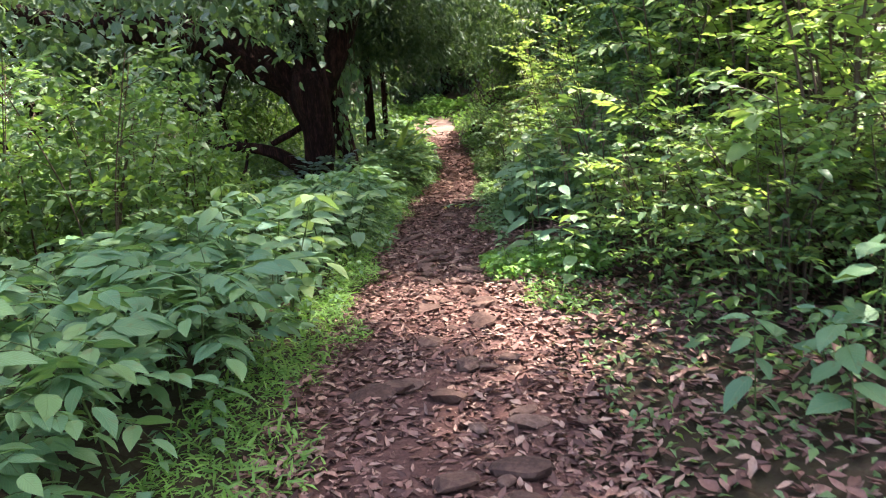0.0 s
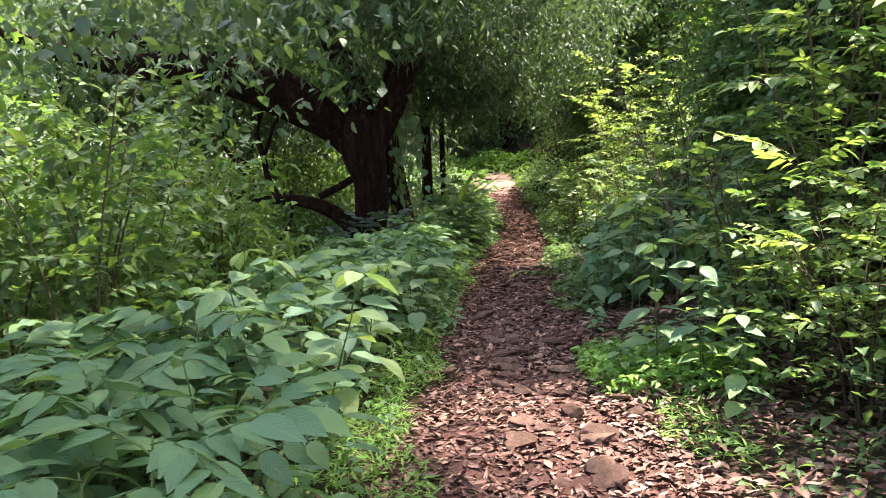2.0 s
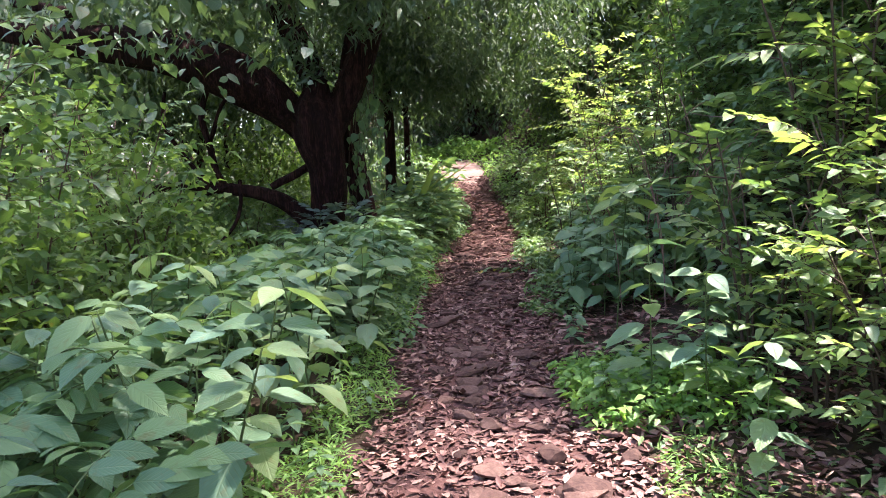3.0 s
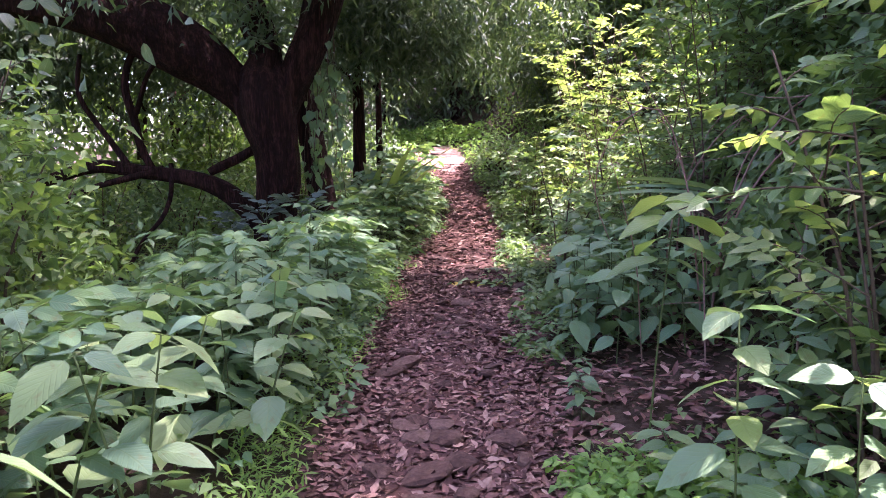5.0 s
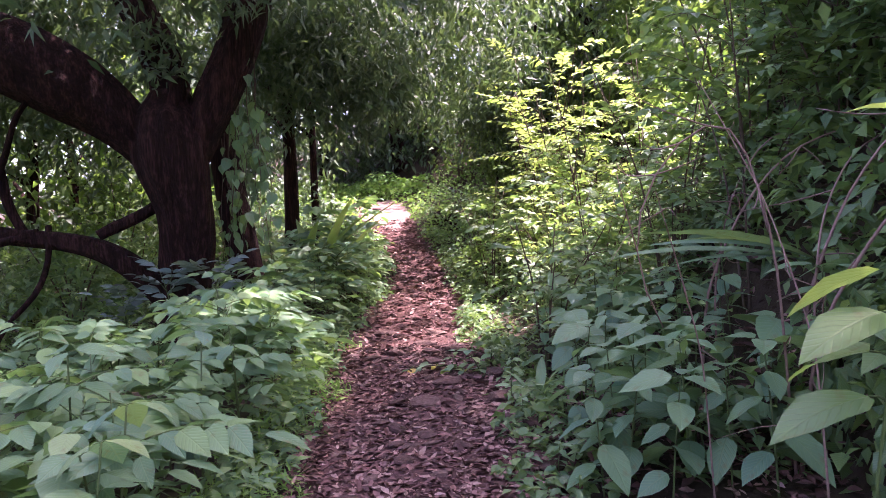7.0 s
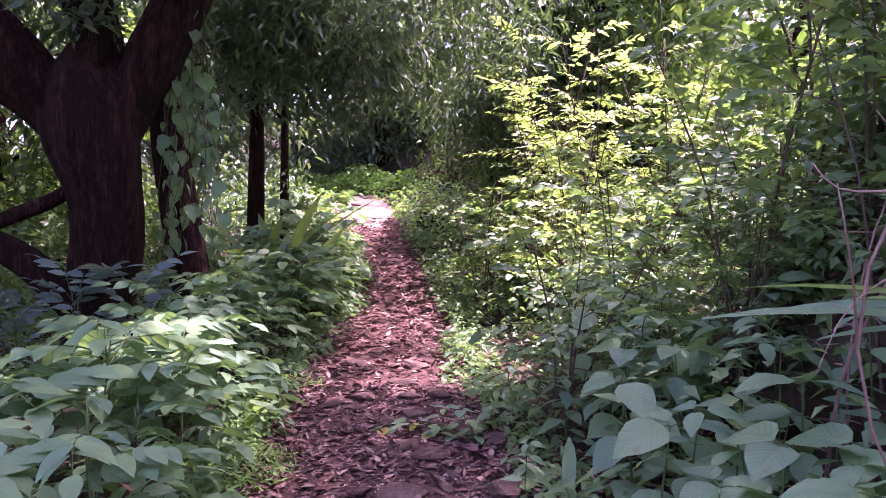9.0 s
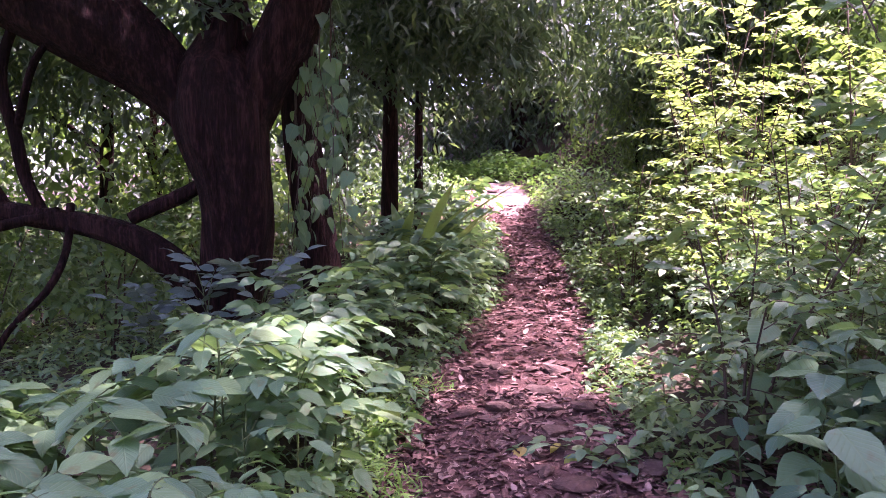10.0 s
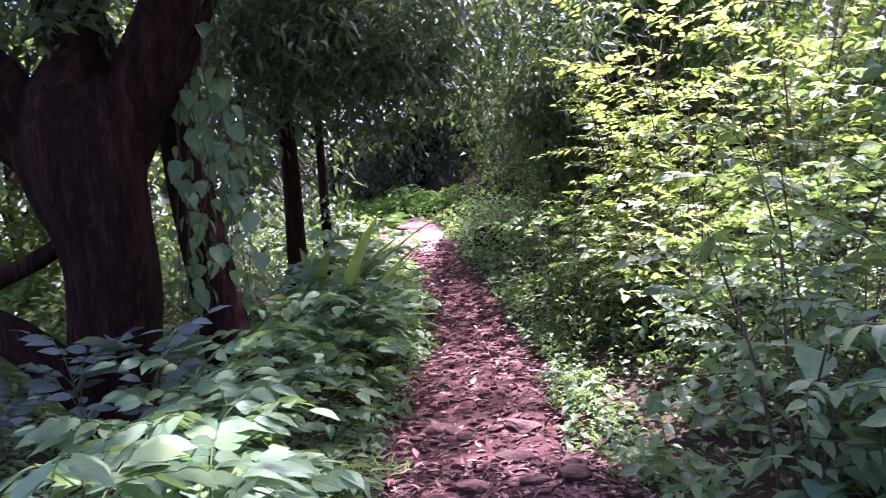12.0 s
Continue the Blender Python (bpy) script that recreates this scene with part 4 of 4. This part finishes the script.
def low_leaves(name, n, box, height, length, width, mat, shape, label, seed, droop=0.1, keep=None):
    """A carpet of small leaves above the ground between two offsets from the path's middle."""
    r = np.random.default_rng(seed)
    y = r.uniform(box[2], box[3], n)
    d = r.uniform(box[0], box[1], n)
    x = beside(y, d)
    if keep is not None:
        k = keep(x, y, d, r)
        x, y = x[k], y[k]
    n = len(x)
    z = ground_z(x, y) + height * r.uniform(0.05, 1, n) * (0.65 + 0.35 * np.sin(2.1 * x + 1.3 * y) * np.sin(1.7 * y - x))
    way = r.normal(size=(n, 3))
    way[:, 2] = r.uniform(-0.5, 0.3, n) - droop
    L = length * r.uniform(0.6, 1.3, n)
    s = Shape()
    s.leaves(np.stack([x, y, z], 1), way, np.array((0, 0, 1.0)) + r.normal(0, 0.35, (n, 3)), L, L * width / length, shape, 0)
    return tagged(new(name, s.mesh(name, [mat])), label, "undergrowth", kind="stuff")


low_leaves("undergrowth", 15000, (-5.0, -0.95, 1.0, 22.0), 0.42, 0.085, 0.045, M_SEED, SMALL, "dense low green undergrowth beside the path", 71)
low_leaves("undergrowth", 5500, (0.75, 4.5, 1.5, 9.0), 0.22, 0.06, 0.032, M_SHRUB, SMALL, "sparse low herbs among dry leaves", 72, 0.1, lambda x, y, d, r: ~bare_bank(x, y))
low_leaves("undergrowth", 2600, (0.62, 1.75, 6.5, 8.1), 0.26, 0.075, 0.045, M_GRASS, SMALL, "bright green low herbs among dry leaves", 83)
low_leaves("undergrowth", 9000, (1.35, 5.0, 3.0, 18.0), 1.15, 0.095, 0.05, M_SHRUB, SMALL, "leafy tangle between the shrubs", 78, 0.1, lambda x, y, d, r: ~bare_bank(x, y) & ~((y > 5.8) & (y < 8.4) & (x < 2.0)))
low_leaves("undergrowth", 3400, (1.95, 3.6, 7.9, 10.1), 1.5, 0.13, 0.075, M_SHRUB, SMALL, "leafy tangle hanging over the bank", 79, 0.4)
low_leaves("undergrowth", 14000, (0.8, 6.5, 8.0, 26.0), 0.40, 0.085, 0.045, M_SHRUB, SMALL, "dense low herbs under the shrubs", 73, 0.1, lambda x, y, d, r: ~bare_bank(x, y))
low_leaves("undergrowth", 16000, (-16, -4.0, 3.0, 30.0), 1.1, 0.12, 0.055, M_BRIGHT, SMALL, "light green thicket on the slope", 74)
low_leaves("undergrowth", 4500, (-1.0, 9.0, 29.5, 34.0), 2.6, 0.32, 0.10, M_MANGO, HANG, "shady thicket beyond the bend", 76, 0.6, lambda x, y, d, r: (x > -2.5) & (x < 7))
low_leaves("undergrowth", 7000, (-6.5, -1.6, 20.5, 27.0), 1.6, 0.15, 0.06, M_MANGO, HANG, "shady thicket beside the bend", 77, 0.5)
low_leaves("undergrowth", 7000, (0.95, 5.0, 17.0, 24.5), 0.95, 0.12, 0.06, M_SHRUB, SMALL, "leafy tangle on the bank before the bend", 80, 0.25)
low_leaves("undergrowth", 9000, (-4.0, 6.0, 22.0, 29.0), 0.7, 0.12, 0.06, M_GRASS, SMALL, "bright green herbs beyond the bend", 75, 0.1, lambda x, y, d, r: np.abs(d) > 0.7)


low_leaves("undergrowth", 3600, (-1.05, -0.56, 8.5, 23.0), 0.34, 0.10, 0.055, M_SEED, SMALL, "small green herbs hanging over the path's edge", 84, 0.1, lambda x, y, d, r: d < -0.72 + 0.16 * np.sin(2.3 * y) * np.sin(5.1 * y))
low_leaves("undergrowth", 4200, (0.5, 1.1, 9.8, 23.0), 0.34, 0.10, 0.055, M_SHRUB, SMALL, "small dark herbs hanging over the path's edge", 85, 0.1, lambda x, y, d, r: d > 0.68 + 0.16 * np.sin(2.9 * y) * np.sin(4.3 * y + 1))
low_leaves("undergrowth", 4500, (2.35, 4.3, 9.4, 12.4), 1.25, 0.14, 0.075, M_SHRUB, SMALL, "dark leafy tangle over the bank's edge", 86, 0.3)
low_leaves("undergrowth", 5000, (-3.2, 2.6, 27.9, 30.5), 0.85, 0.16, 0.085, M_GRASS, SMALL, "fresh green herbs behind the bend", 87, 0.1)


# pale grass; the light leaf colour also stands in for sun on the slope
low_leaves("undergrowth", 8000, (-9.5, -2.4, 10.5, 21.0), 0.42, 0.15, 0.04, M_PALE, SMALL, "pale grassy herbs under the big tree, lightened for the sunlit slope", 88, 0.0, lambda x, y, d, r: np.hypot(x + 2.6, y - 15.1) > 0.7)


def grass(name, n, box, height, seed, keep=None):
    r = np.random.default_rng(seed)
    y = r.uniform(box[2], box[3], n)
    d = r.uniform(box[0], box[1], n)
    x = beside(y, d)
    if keep is not None:
        k = keep(x, y)
        x, y = x[k], y[k]
    n = len(x)
    h = height * r.uniform(0.2, 1, n)
    z = ground_z(x, y) + h * r.uniform(0.0, 0.9, n)
    way = r.normal(size=(n, 3)) * 0.8
    way[:, 2] = r.uniform(-0.1, 0.9, n)
    L = 0.065 * r.uniform(0.6, 1.4, n)
    s = Shape()
    s.leaves(np.stack([x, y, z], 1), way, np.array((0, 0, 1.0)) + r.normal(0, 0.3, (n, 3)), L, L * 0.22, BLADE, 0)
    return tagged(new(name, s.mesh(name, [M_GRASS])), "bright green grassy herbs at the path's edge", "grass", kind="stuff")


grass("grass", 17000, (-1.15, -0.42, 1.0, 14.5), 0.19, 81, lambda x, y: x - path_x(y) < -0.68 + 0.12 * np.sin(2.7 * y) + 0.08 * np.sin(6.1 * y + 1) + 0.05 * np.sin(31 * y))
grass("grass", 3500, (0.55, 1.1, 3.0, 9.0), 0.18, 82, lambda x, y: (np.hypot(x - 0.82, (y - 7.8) * 0.8) < 0.34) | (np.hypot(x - 0.85, (y - 5.9) * 0.6) < 0.3))


# ---- the floor of the path ----
def litter(name, n, box, seed, label, size=0.075, rise=0.022):
    r = np.random.default_rng(seed)
    y = r.uniform(box[2], box[3], n)
    d = r.uniform(box[0], box[1], n)
    x = beside(y, d)
    z = ground_z(x, y) + rise + r.uniform(0, 0.022, n)
    way = r.normal(size=(n, 3))
    way[:, 2] = r.normal(0, 0.12, n)
    L = size * r.uniform(0.45, 1.35, n)
    s = Shape()
    s.leaves(np.stack([x, y, z], 1), way, np.array((0, 0, 1.0)) + r.normal(0, 0.28, (n, 3)), L, L * r.uniform(0.3, 0.6, n), CURLED, 0)
    return tagged(new(name, s.mesh(name, [M_LITTER])), label, "leaf litter", kind="stuff")


litter("leaf_litter", 26000, (-0.74, 0.78, 1.5, 14.5), 91, "dry brown leaves strewn over the path", 0.066)
litter("leaf_litter", 4500, (-0.75, 0.8, 14.0, 24.4), 92, "dry brown leaves strewn over the path", 0.085)
litter("leaf_litter", 12000, (0.7, 3.6, 1.5, 13.0), 93, "dry brown leaves under the shrubs", 0.085)


def stone(x, y, size, seed):
    r = np.random.default_rng(seed)
    bm = bmesh.new()
    bmesh.ops.create_icosphere(bm, subdivisions=2, radius=1)
    sc = np.array((r.uniform(0.8, 1.25), r.uniform(0.65, 1.0), r.uniform(0.24, 0.42))) * size
    cuts = unit(r.normal(size=(7, 3)))
    for v in bm.verts:
        p = np.array(v.co)
        for c in cuts:
            p -= c * max(0.0, float(np.dot(p, c)) - 0.66)
        v.co = Vector(p * sc * (1 + 0.05 * noise.noise(Vector(p * 2.5 + seed))))
    me = bpy.data.meshes.new("stone")
    bm.to_mesh(me), bm.free()
    me.materials.append(M_STONE)
    ob = new("stone", me)
    ob.matrix_basis = pose(x, y, gz(x, y) + 0.042 + sc[2] * 0.35, r.uniform(-10, 10), r.uniform(-10, 10), r.uniform(0, 360))
    return tagged(ob, "angular reddish-brown stone half sunk in the path", "stone", "stones in the path")


r = np.random.default_rng(95)
for k in range(115):
    y = r.uniform(2.2, 15.5)
    stone(float(path_x(y)) + r.normal(0.1, 0.3), y, 0.05 + 0.105 * r.random() ** 1.5, 500 + k)


def stump(x, y, size, seed, label):
    """A low rotten stump with an uneven broken top and root flares."""
    ob = thing("tree_stump", x, y, gz(x, y), label, "stump")
    ang = np.linspace(0, 2 * math.pi, 15)[:-1]
    s = Shape()
    s.tube([(0, 0, -0.1), (0, 0, 0.06), (0.02, 0, 0.2), (0.03, 0.01, 0.36), (0.02, 0, 0.4), (0.02, 0, 0.33)], np.array((1.5, 1.2, 0.95, 0.85, 0.6, 0.3)) * size, 24, 0, 0.3, seed)
    part("bole", s.mesh("bole", [M_BARK]), ob)
    for a in ang[::4]:
        s = Shape()
        c, d = math.cos(a), math.sin(a)
        s.tube(smooth_line([(c * size * 0.7, d * size * 0.7, 0.14), (c * size * 1.4, d * size * 1.4, 0.05), (c * size * 2.3, d * size * 2.3, -0.06)], 8), np.linspace(size * 0.3, size * 0.1, 8), 8, 0, 0.15, seed)
        part("root", s.mesh("root", [M_BARK]), ob)
    return ob


stump(1.15, 23.3, 0.26, 640, "dark rotten stump beside the bend of the path")
stone(-0.75, 25.6, 0.2, 801)
stone(-0.45, 25.9, 0.17, 802)
stone(-1.0, 26.3, 0.15, 803)

# ---- plants that stand out ----
SAPLINGS = [shrub(2.7 + 0.3 * k, 0.75, 3, 10, 476 + k, SPRAYS, "slender dark green sapling in the shade", "shaded saplings") for k in range(2)]
for k, (x, y) in enumerate(((-3.3, 7.6), (-4.0, 8.7), (-3.5, 9.3), (-4.6, 7.4), (-4.2, 10.2), (-5.2, 9.2), (-3.0, 6.3), (-5.4, 10.8), (2.2, 11.2), (2.6, 11.9), (2.15, 12.4), (3.0, 11.3))):
    put(SAPLINGS, k % 2, x, y, 77 * k, 0.9 + 0.06 * (k % 4))
TALL_LIME = [broad_herb(1.3, 4, 470, LIMES, "tall herb with large bright yellow-green leaves", "tall herbs beside the path", 1.7, 0.78)]
TALL_PALE = [broad_herb(1.0, 7, 471, PALES + LIMES[:1], "pale leaning herb with large veined leaves", "tall herbs beside the path", 1.25)]
BIG_HERBS = [broad_herb(0.55 + 0.1 * k, 5, 472 + k, BROADS, "low herb with large grey-green leaves below the bank", "large-leaved herbs", 1.5) for k in range(2)]
LOW_PALE = [broad_herb(0.24, 4, 478, PALES, "low pale green sprout among dry leaves", "low sprouts", 0.7)]
FRONDS_DUSKY = [frond_mesh(480 + k, 3 + k % 2, 0.40, 0.15, 0.066, M_PURPLE) for k in range(3)]
DUSKY = [seedling(0.8, 9, 481, FRONDS_DUSKY, "dusky blue-green feathered plant at the foot of the big tree", "dusky plants", M_STALK, False, 0.7)]
for kind, x, y, turn, size in ((TALL_LIME, 0.8, 8.05, 20, 1.05), (TALL_LIME, 2.0, 4.7, 120, 1.0), (TALL_PALE, 1.0, 6.6, 40, 0.85), (TALL_PALE, 0.98, 5.75, 250, 0.7),
                               (BIG_HERBS, 1.35, 3.2, 310, 0.75), (BIG_HERBS, 1.65, 2.9, 10, 0.85), (BIG_HERBS, 1.75, 3.35, 50, 0.6), (BIG_HERBS, 1.95, 2.9, 250, 0.9), (BIG_HERBS, 2.1, 3.5, 120, 1.0),
                               (BIG_HERBS, 0.95, 10.25, 0, 1.0), (BIG_HERBS, 1.25, 10.0, 80, 1.1), (BIG_HERBS, 1.05, 9.75, 200, 1.0), (BIG_HERBS, 1.45, 10.4, 140, 1.15), (BIG_HERBS, 1.2, 10.7, 300, 1.0), (BIG_HERBS, 1.5, 9.6, 30, 1.1),
                               (BIG_HERBS, 0.8, 10.0, 20, 1.0), (BIG_HERBS, 1.75, 10.1, 260, 1.2), (BIG_HERBS, 1.6, 10.9, 90, 1.2), (BIG_HERBS, 1.35, 9.75, 330, 0.9), (BIG_HERBS, 0.9, 10.75, 240, 1.05), (BIG_HERBS, 1.75, 10.55, 10, 1.1), (BIG_HERBS, 1.15, 10.35, 130, 1.15), (BIG_HERBS, 1.95, 9.9, 70, 1.1), (BIG_HERBS, 1.45, 11.7, 20, 1.2), (BIG_HERBS, 1.85, 11.5, 310, 1.25), (BIG_HERBS, 1.25, 12.1, 150, 1.2), (BIG_HERBS, 1.75, 12.4, 80, 1.3), (BIG_HERBS, 1.3, 13.0, 270, 1.2), (BIG_HERBS, 1.8, 13.3, 200, 1.25),
                               (TALL_PALE, 0.8, 6.95, 200, 1.0), (LOW_PALE, 0.85, 7.0, 15, 1.2), (LOW_PALE, 0.62, 6.8, 95, 1.0), (LOW_PALE, 1.1, 6.85, 200, 1.3), (LOW_PALE, 1.35, 7.05, 320, 1.3), (LOW_PALE, 0.78, 7.3, 260, 1.2), (LOW_PALE, 1.45, 7.55, 45, 1.3), (LOW_PALE, 0.95, 7.95, 170, 1.1), (LOW_PALE, 1.2, 7.55, 60, 1.2), (LOW_PALE, 1.55, 7.2, 180, 1.2),
                               (BIG_HERBS, 1.08, 11.4, 60, 1.25), (BIG_HERBS, 1.4, 11.2, 180, 1.1), (BIG_HERBS, 0.62, 8.75, 100, 0.5), (BIG_HERBS, 0.66, 9.05, 220, 0.45),
                               (DUSKY, -2.3, 14.55, 0, 1.05), (DUSKY, -2.52, 14.5, 130, 1.0), (LOW_PALE, 0.72, 7.5, 0, 1.0), (LOW_PALE, 0.9, 7.75, 70, 1.1), (LOW_PALE, 1.05, 7.45, 140, 1.2), (LOW_PALE, 0.7, 7.15, 220, 0.9), (LOW_PALE, 1.25, 7.8, 300, 1.2), (LOW_PALE, 1.0, 7.1, 30, 1.1), (LOW_PALE, 1.3, 7.3, 110, 1.2),
                               (DUSKY, -3.05, 14.5, 250, 0.8)):
    put(kind, (len(used_first) + int(turn)) % len(kind), x, y, turn, size)
for x, y, turn, size in ((-1.44, 13.25, 300, 1.25), (-1.62, 13.0, 80, 1.0), (-1.3, 12.7, 190, 1.1), (1.5, 12.3, 20, 1.1), (1.85, 12.0, 140, 1.25), (1.75, 12.75, 200, 1.1)):
    put(NEAR_SEEDLINGS, int(turn) % 3, x, y, turn, size)


def strap_plant(x, y, n, length, width, mat, seed, label, lean=(0, 0, 1), open_=0.5):
    """Long blades that rise from one crown and arch over."""
    r = np.random.default_rng(seed)
    ob = thing("strap_leaved_plant", x, y, gz(x, y), label, "plant")
    for k in range(n):
        a = k * 2.4 + r.uniform(-0.3, 0.3)
        way = (math.cos(a) * open_ + lean[0], math.sin(a) * open_ + lean[1], lean[2])
        part("blade", leaf_mesh(seed + k, length * r.uniform(0.7, 1.1), width * r.uniform(0.8, 1.1), mat, STRAP, 0.12), ob, aim((0, 0, -0.02), way, r.uniform(-30, 30)))
    return ob


strap_plant(-1.3, 17.6, 7, 1.9, 0.17, M_LIME, 490, "clump of tall upright yellow-green blades", (-0.05, 0, 1), 0.3)
strap_plant(-1.62, 18.7, 6, 2.0, 0.17, M_LIME, 500, "clump of tall upright yellow-green blades", (0, 0, 1), 0.4)
strap_plant(0.78, 11.55, 4, 0.42, 0.09, M_BROAD, 510, "small plant with pointed upright blades", (0, 0, 1), 0.5)
strap_plant(2.3, 10.5, 6, 1.05, 0.075, M_PALE, 530, "pale long-bladed plant arching out from the bank", (-1.0, -0.05, 0.62), 0.2)


def dry_branch(points, radius, forks, seed, label):
    """A bare arching twig with side shoots."""
    r = np.random.default_rng(seed)
    base = np.array(points[0], float)
    ob = thing("dry_branch", *points[0], label, "branch")
    line = smooth_line(points, 18) - base
    s = Shape()
    s.tube(line, np.linspace(radius, radius * 0.4, 18), 6, 0, 0.12, seed)
    part("stem", s.mesh("stem", [M_DRYTWIG]), ob)
    for k in range(forks):
        p = line[int(r.integers(4, 17))]
        e = p + r.normal(0, 0.16, 3)
        s = Shape()
        s.tube(smooth_line([p, (p + e) / 2 + r.normal(0, 0.03, 3), e], 6), np.linspace(radius * 0.5, radius * 0.2, 6), 4)
        part("shoot", s.mesh("shoot", [M_DRYTWIG]), ob)
    return ob


dry_branch([(1.7, 9.8, gz(1.7, 9.8) - 0.05), (1.5, 9.6, 1.3), (1.3, 9.6, 1.95), (1.0, 9.6, 1.75), (0.84, 9.6, 1.45), (0.82, 9.6, 1.2), (0.95, 9.55, 0.95)], 0.008, 9, 541, "bare pinkish thorny twig arching over the herbs")
dry_branch([(1.2, 9.6, gz(1.2, 9.6) - 0.05), (1.15, 9.6, 0.8), (1.05, 9.6, 1.2), (0.95, 9.6, 1.55)], 0.0055, 4, 542, "bare pinkish thorny twig arching over the herbs")
dry_branch([(1.5, 9.2, gz(1.5, 9.2) - 0.05), (1.5, 9.3, 0.9), (1.4, 9.5, 1.5), (1.2, 9.7, 2.05)], 0.006, 6, 543, "bare pinkish thorny twig arching over the herbs")


for k, (x, y, z0, sway) in enumerate(((2.25, 10.25, 1.75, -0.35), (2.2, 10.8, 1.8, 0.2), (2.3, 11.3, 1.9, -0.2), (2.15, 9.4, 1.7, 0.3), (2.2, 8.9, 1.8, -0.25), (2.3, 9.9, 1.9, 0.15))):
    foot = (x - 0.42, y + sway * 1.4, gz(x - 0.42, y + sway * 1.4) - 0.03)
    dry_branch([foot, (x - 0.4, y + sway, z0 * 0.45 + 0.1), (x - 0.22, y + sway * 0.4, z0 * 0.8), (x + 0.05, y, z0), (x + 0.5, y - sway * 0.5, z0 + 0.15)], 0.009 + 0.003 * (k % 2), 6, 600 + k, "dry brown vine hanging down the shaded earth bank")


def fallen_sprig(x, y, turn, n, seed):
    """A broken leafy twig on the path."""
    r = np.random.default_rng(seed)
    ob = thing("fallen_sprig", x, y, gz(x, y), "fallen twig with yellowing green leaves on the path", "twig")
    ob.matrix_basis = pose(x, y, gz(x, y) + 0.03, 0, 0, turn)
    line = smooth_line([(0, 0, 0), (0.2, 0.03, 0.05), (0.42, -0.02, 0.07), (0.6, 0.02, 0.02)], 9)
    part("stem", stem_mesh(line, 0.006, 0.002, M_TWIG), ob)
    for k in range(n):
        p = line[1 + k * 8 // n]
        a = (1 if k % 2 else -1) * r.uniform(0.4, 1.3)
        part("leaf", leaf_mesh(seed + k, 0.16, 0.08, M_YELLOW if k % 4 == 3 else M_PALE), ob, aim(p, (math.cos(a), math.sin(a), r.uniform(-0.1, 0.4)), r.uniform(-30, 30), r.uniform(0.7, 1.1)))
    return ob


fallen_sprig(0.5, 12.95, 165, 9, 550)
fallen_sprig(0.46, 13.25, 200, 8, 560)
fallen_sprig(0.62, 12.6, 110, 7, 570)
for x, y, turn, size in ((0.26, 12.9, 0, 0.9), (0.55, 12.75, 120, 1.0), (0.66, 13.05, 220, 0.9)):
    put(LOW_PALE, 0, x, y, turn, size)


def climber(seed, n_stems, top, low, label):
    """Hanging stems of a climber with heart-shaped leaves."""
    r = np.random.default_rng(seed)
    ob = thing("hanging_climber", top[0], top[1], low, label, "climber")
    for k in range(n_stems):
        x, y = r.uniform(-0.32, 0.32), r.uniform(-0.25, 0.25)
        z0, z1 = top[2] - low + r.uniform(-0.4, 0.5), r.uniform(0.0, 0.7)
        line = smooth_line([(x * 0.7, y, z0), (x + r.normal(0, 0.06), y, (z0 * 2 + z1) / 3), (x + r.normal(0, 0.1), y, (z0 + 2 * z1) / 3), (x * 1.2, y, z1)], 12)
        part("stem", stem_mesh(line, 0.006, 0.003, M_TWIG), ob)
        for j in range(11):
            p = line[1 + int(r.integers(0, 11))] + r.normal(0, 0.03, 3)
            a = r.uniform(0, 6.28)
            part("leaf", HEARTS[j % 3], ob, aim(p, (math.cos(a) * 0.7, math.sin(a) * 0.7 - 0.2, -0.75), r.uniform(-30, 30), r.uniform(0.7, 1.25)))
    return ob


HEARTS = [leaf_mesh(580 + k, 0.15, 0.11, M_SHRUB if k else M_BROAD, HEART) for k in range(3)]
climber(581, 7, (-1.78, 15.35, 3.3), 0.9, "climber with heart-shaped green leaves hanging by the trunk")
climber(582, 6, (-2.1, 16.0, 3.4), 0.7, "climber with heart-shaped green leaves on a dark trunk")
s = Shape()
second = thing("leaning_tree", -2.1, 16.4, gz(-2.1, 16.4), "dark leaning trunk hung with climbers behind the big tree", "tree")
line = smooth_line([(0.05, 0, -0.2), (-0.05, 0.0, 0.8), (-0.2, 0, 1.7), (-0.32, 0.1, 2.6), (-0.2, 0.1, 3.4), (0.2, 0.3, 5.2)], 18)
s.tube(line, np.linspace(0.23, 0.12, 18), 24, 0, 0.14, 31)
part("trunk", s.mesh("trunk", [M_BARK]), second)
s = Shape()
cluster_leaves(s, bunches((0.2, 0.4, 5.6), (1.5, 1.4, 1.1), 160, np.random.default_rng(33), 0.2), 14, 0.2, 0.2, 0.055, HANG, 0, 0.8, np.random.default_rng(34))
part("crown", s.mesh("crown", [M_MANGO]), second)
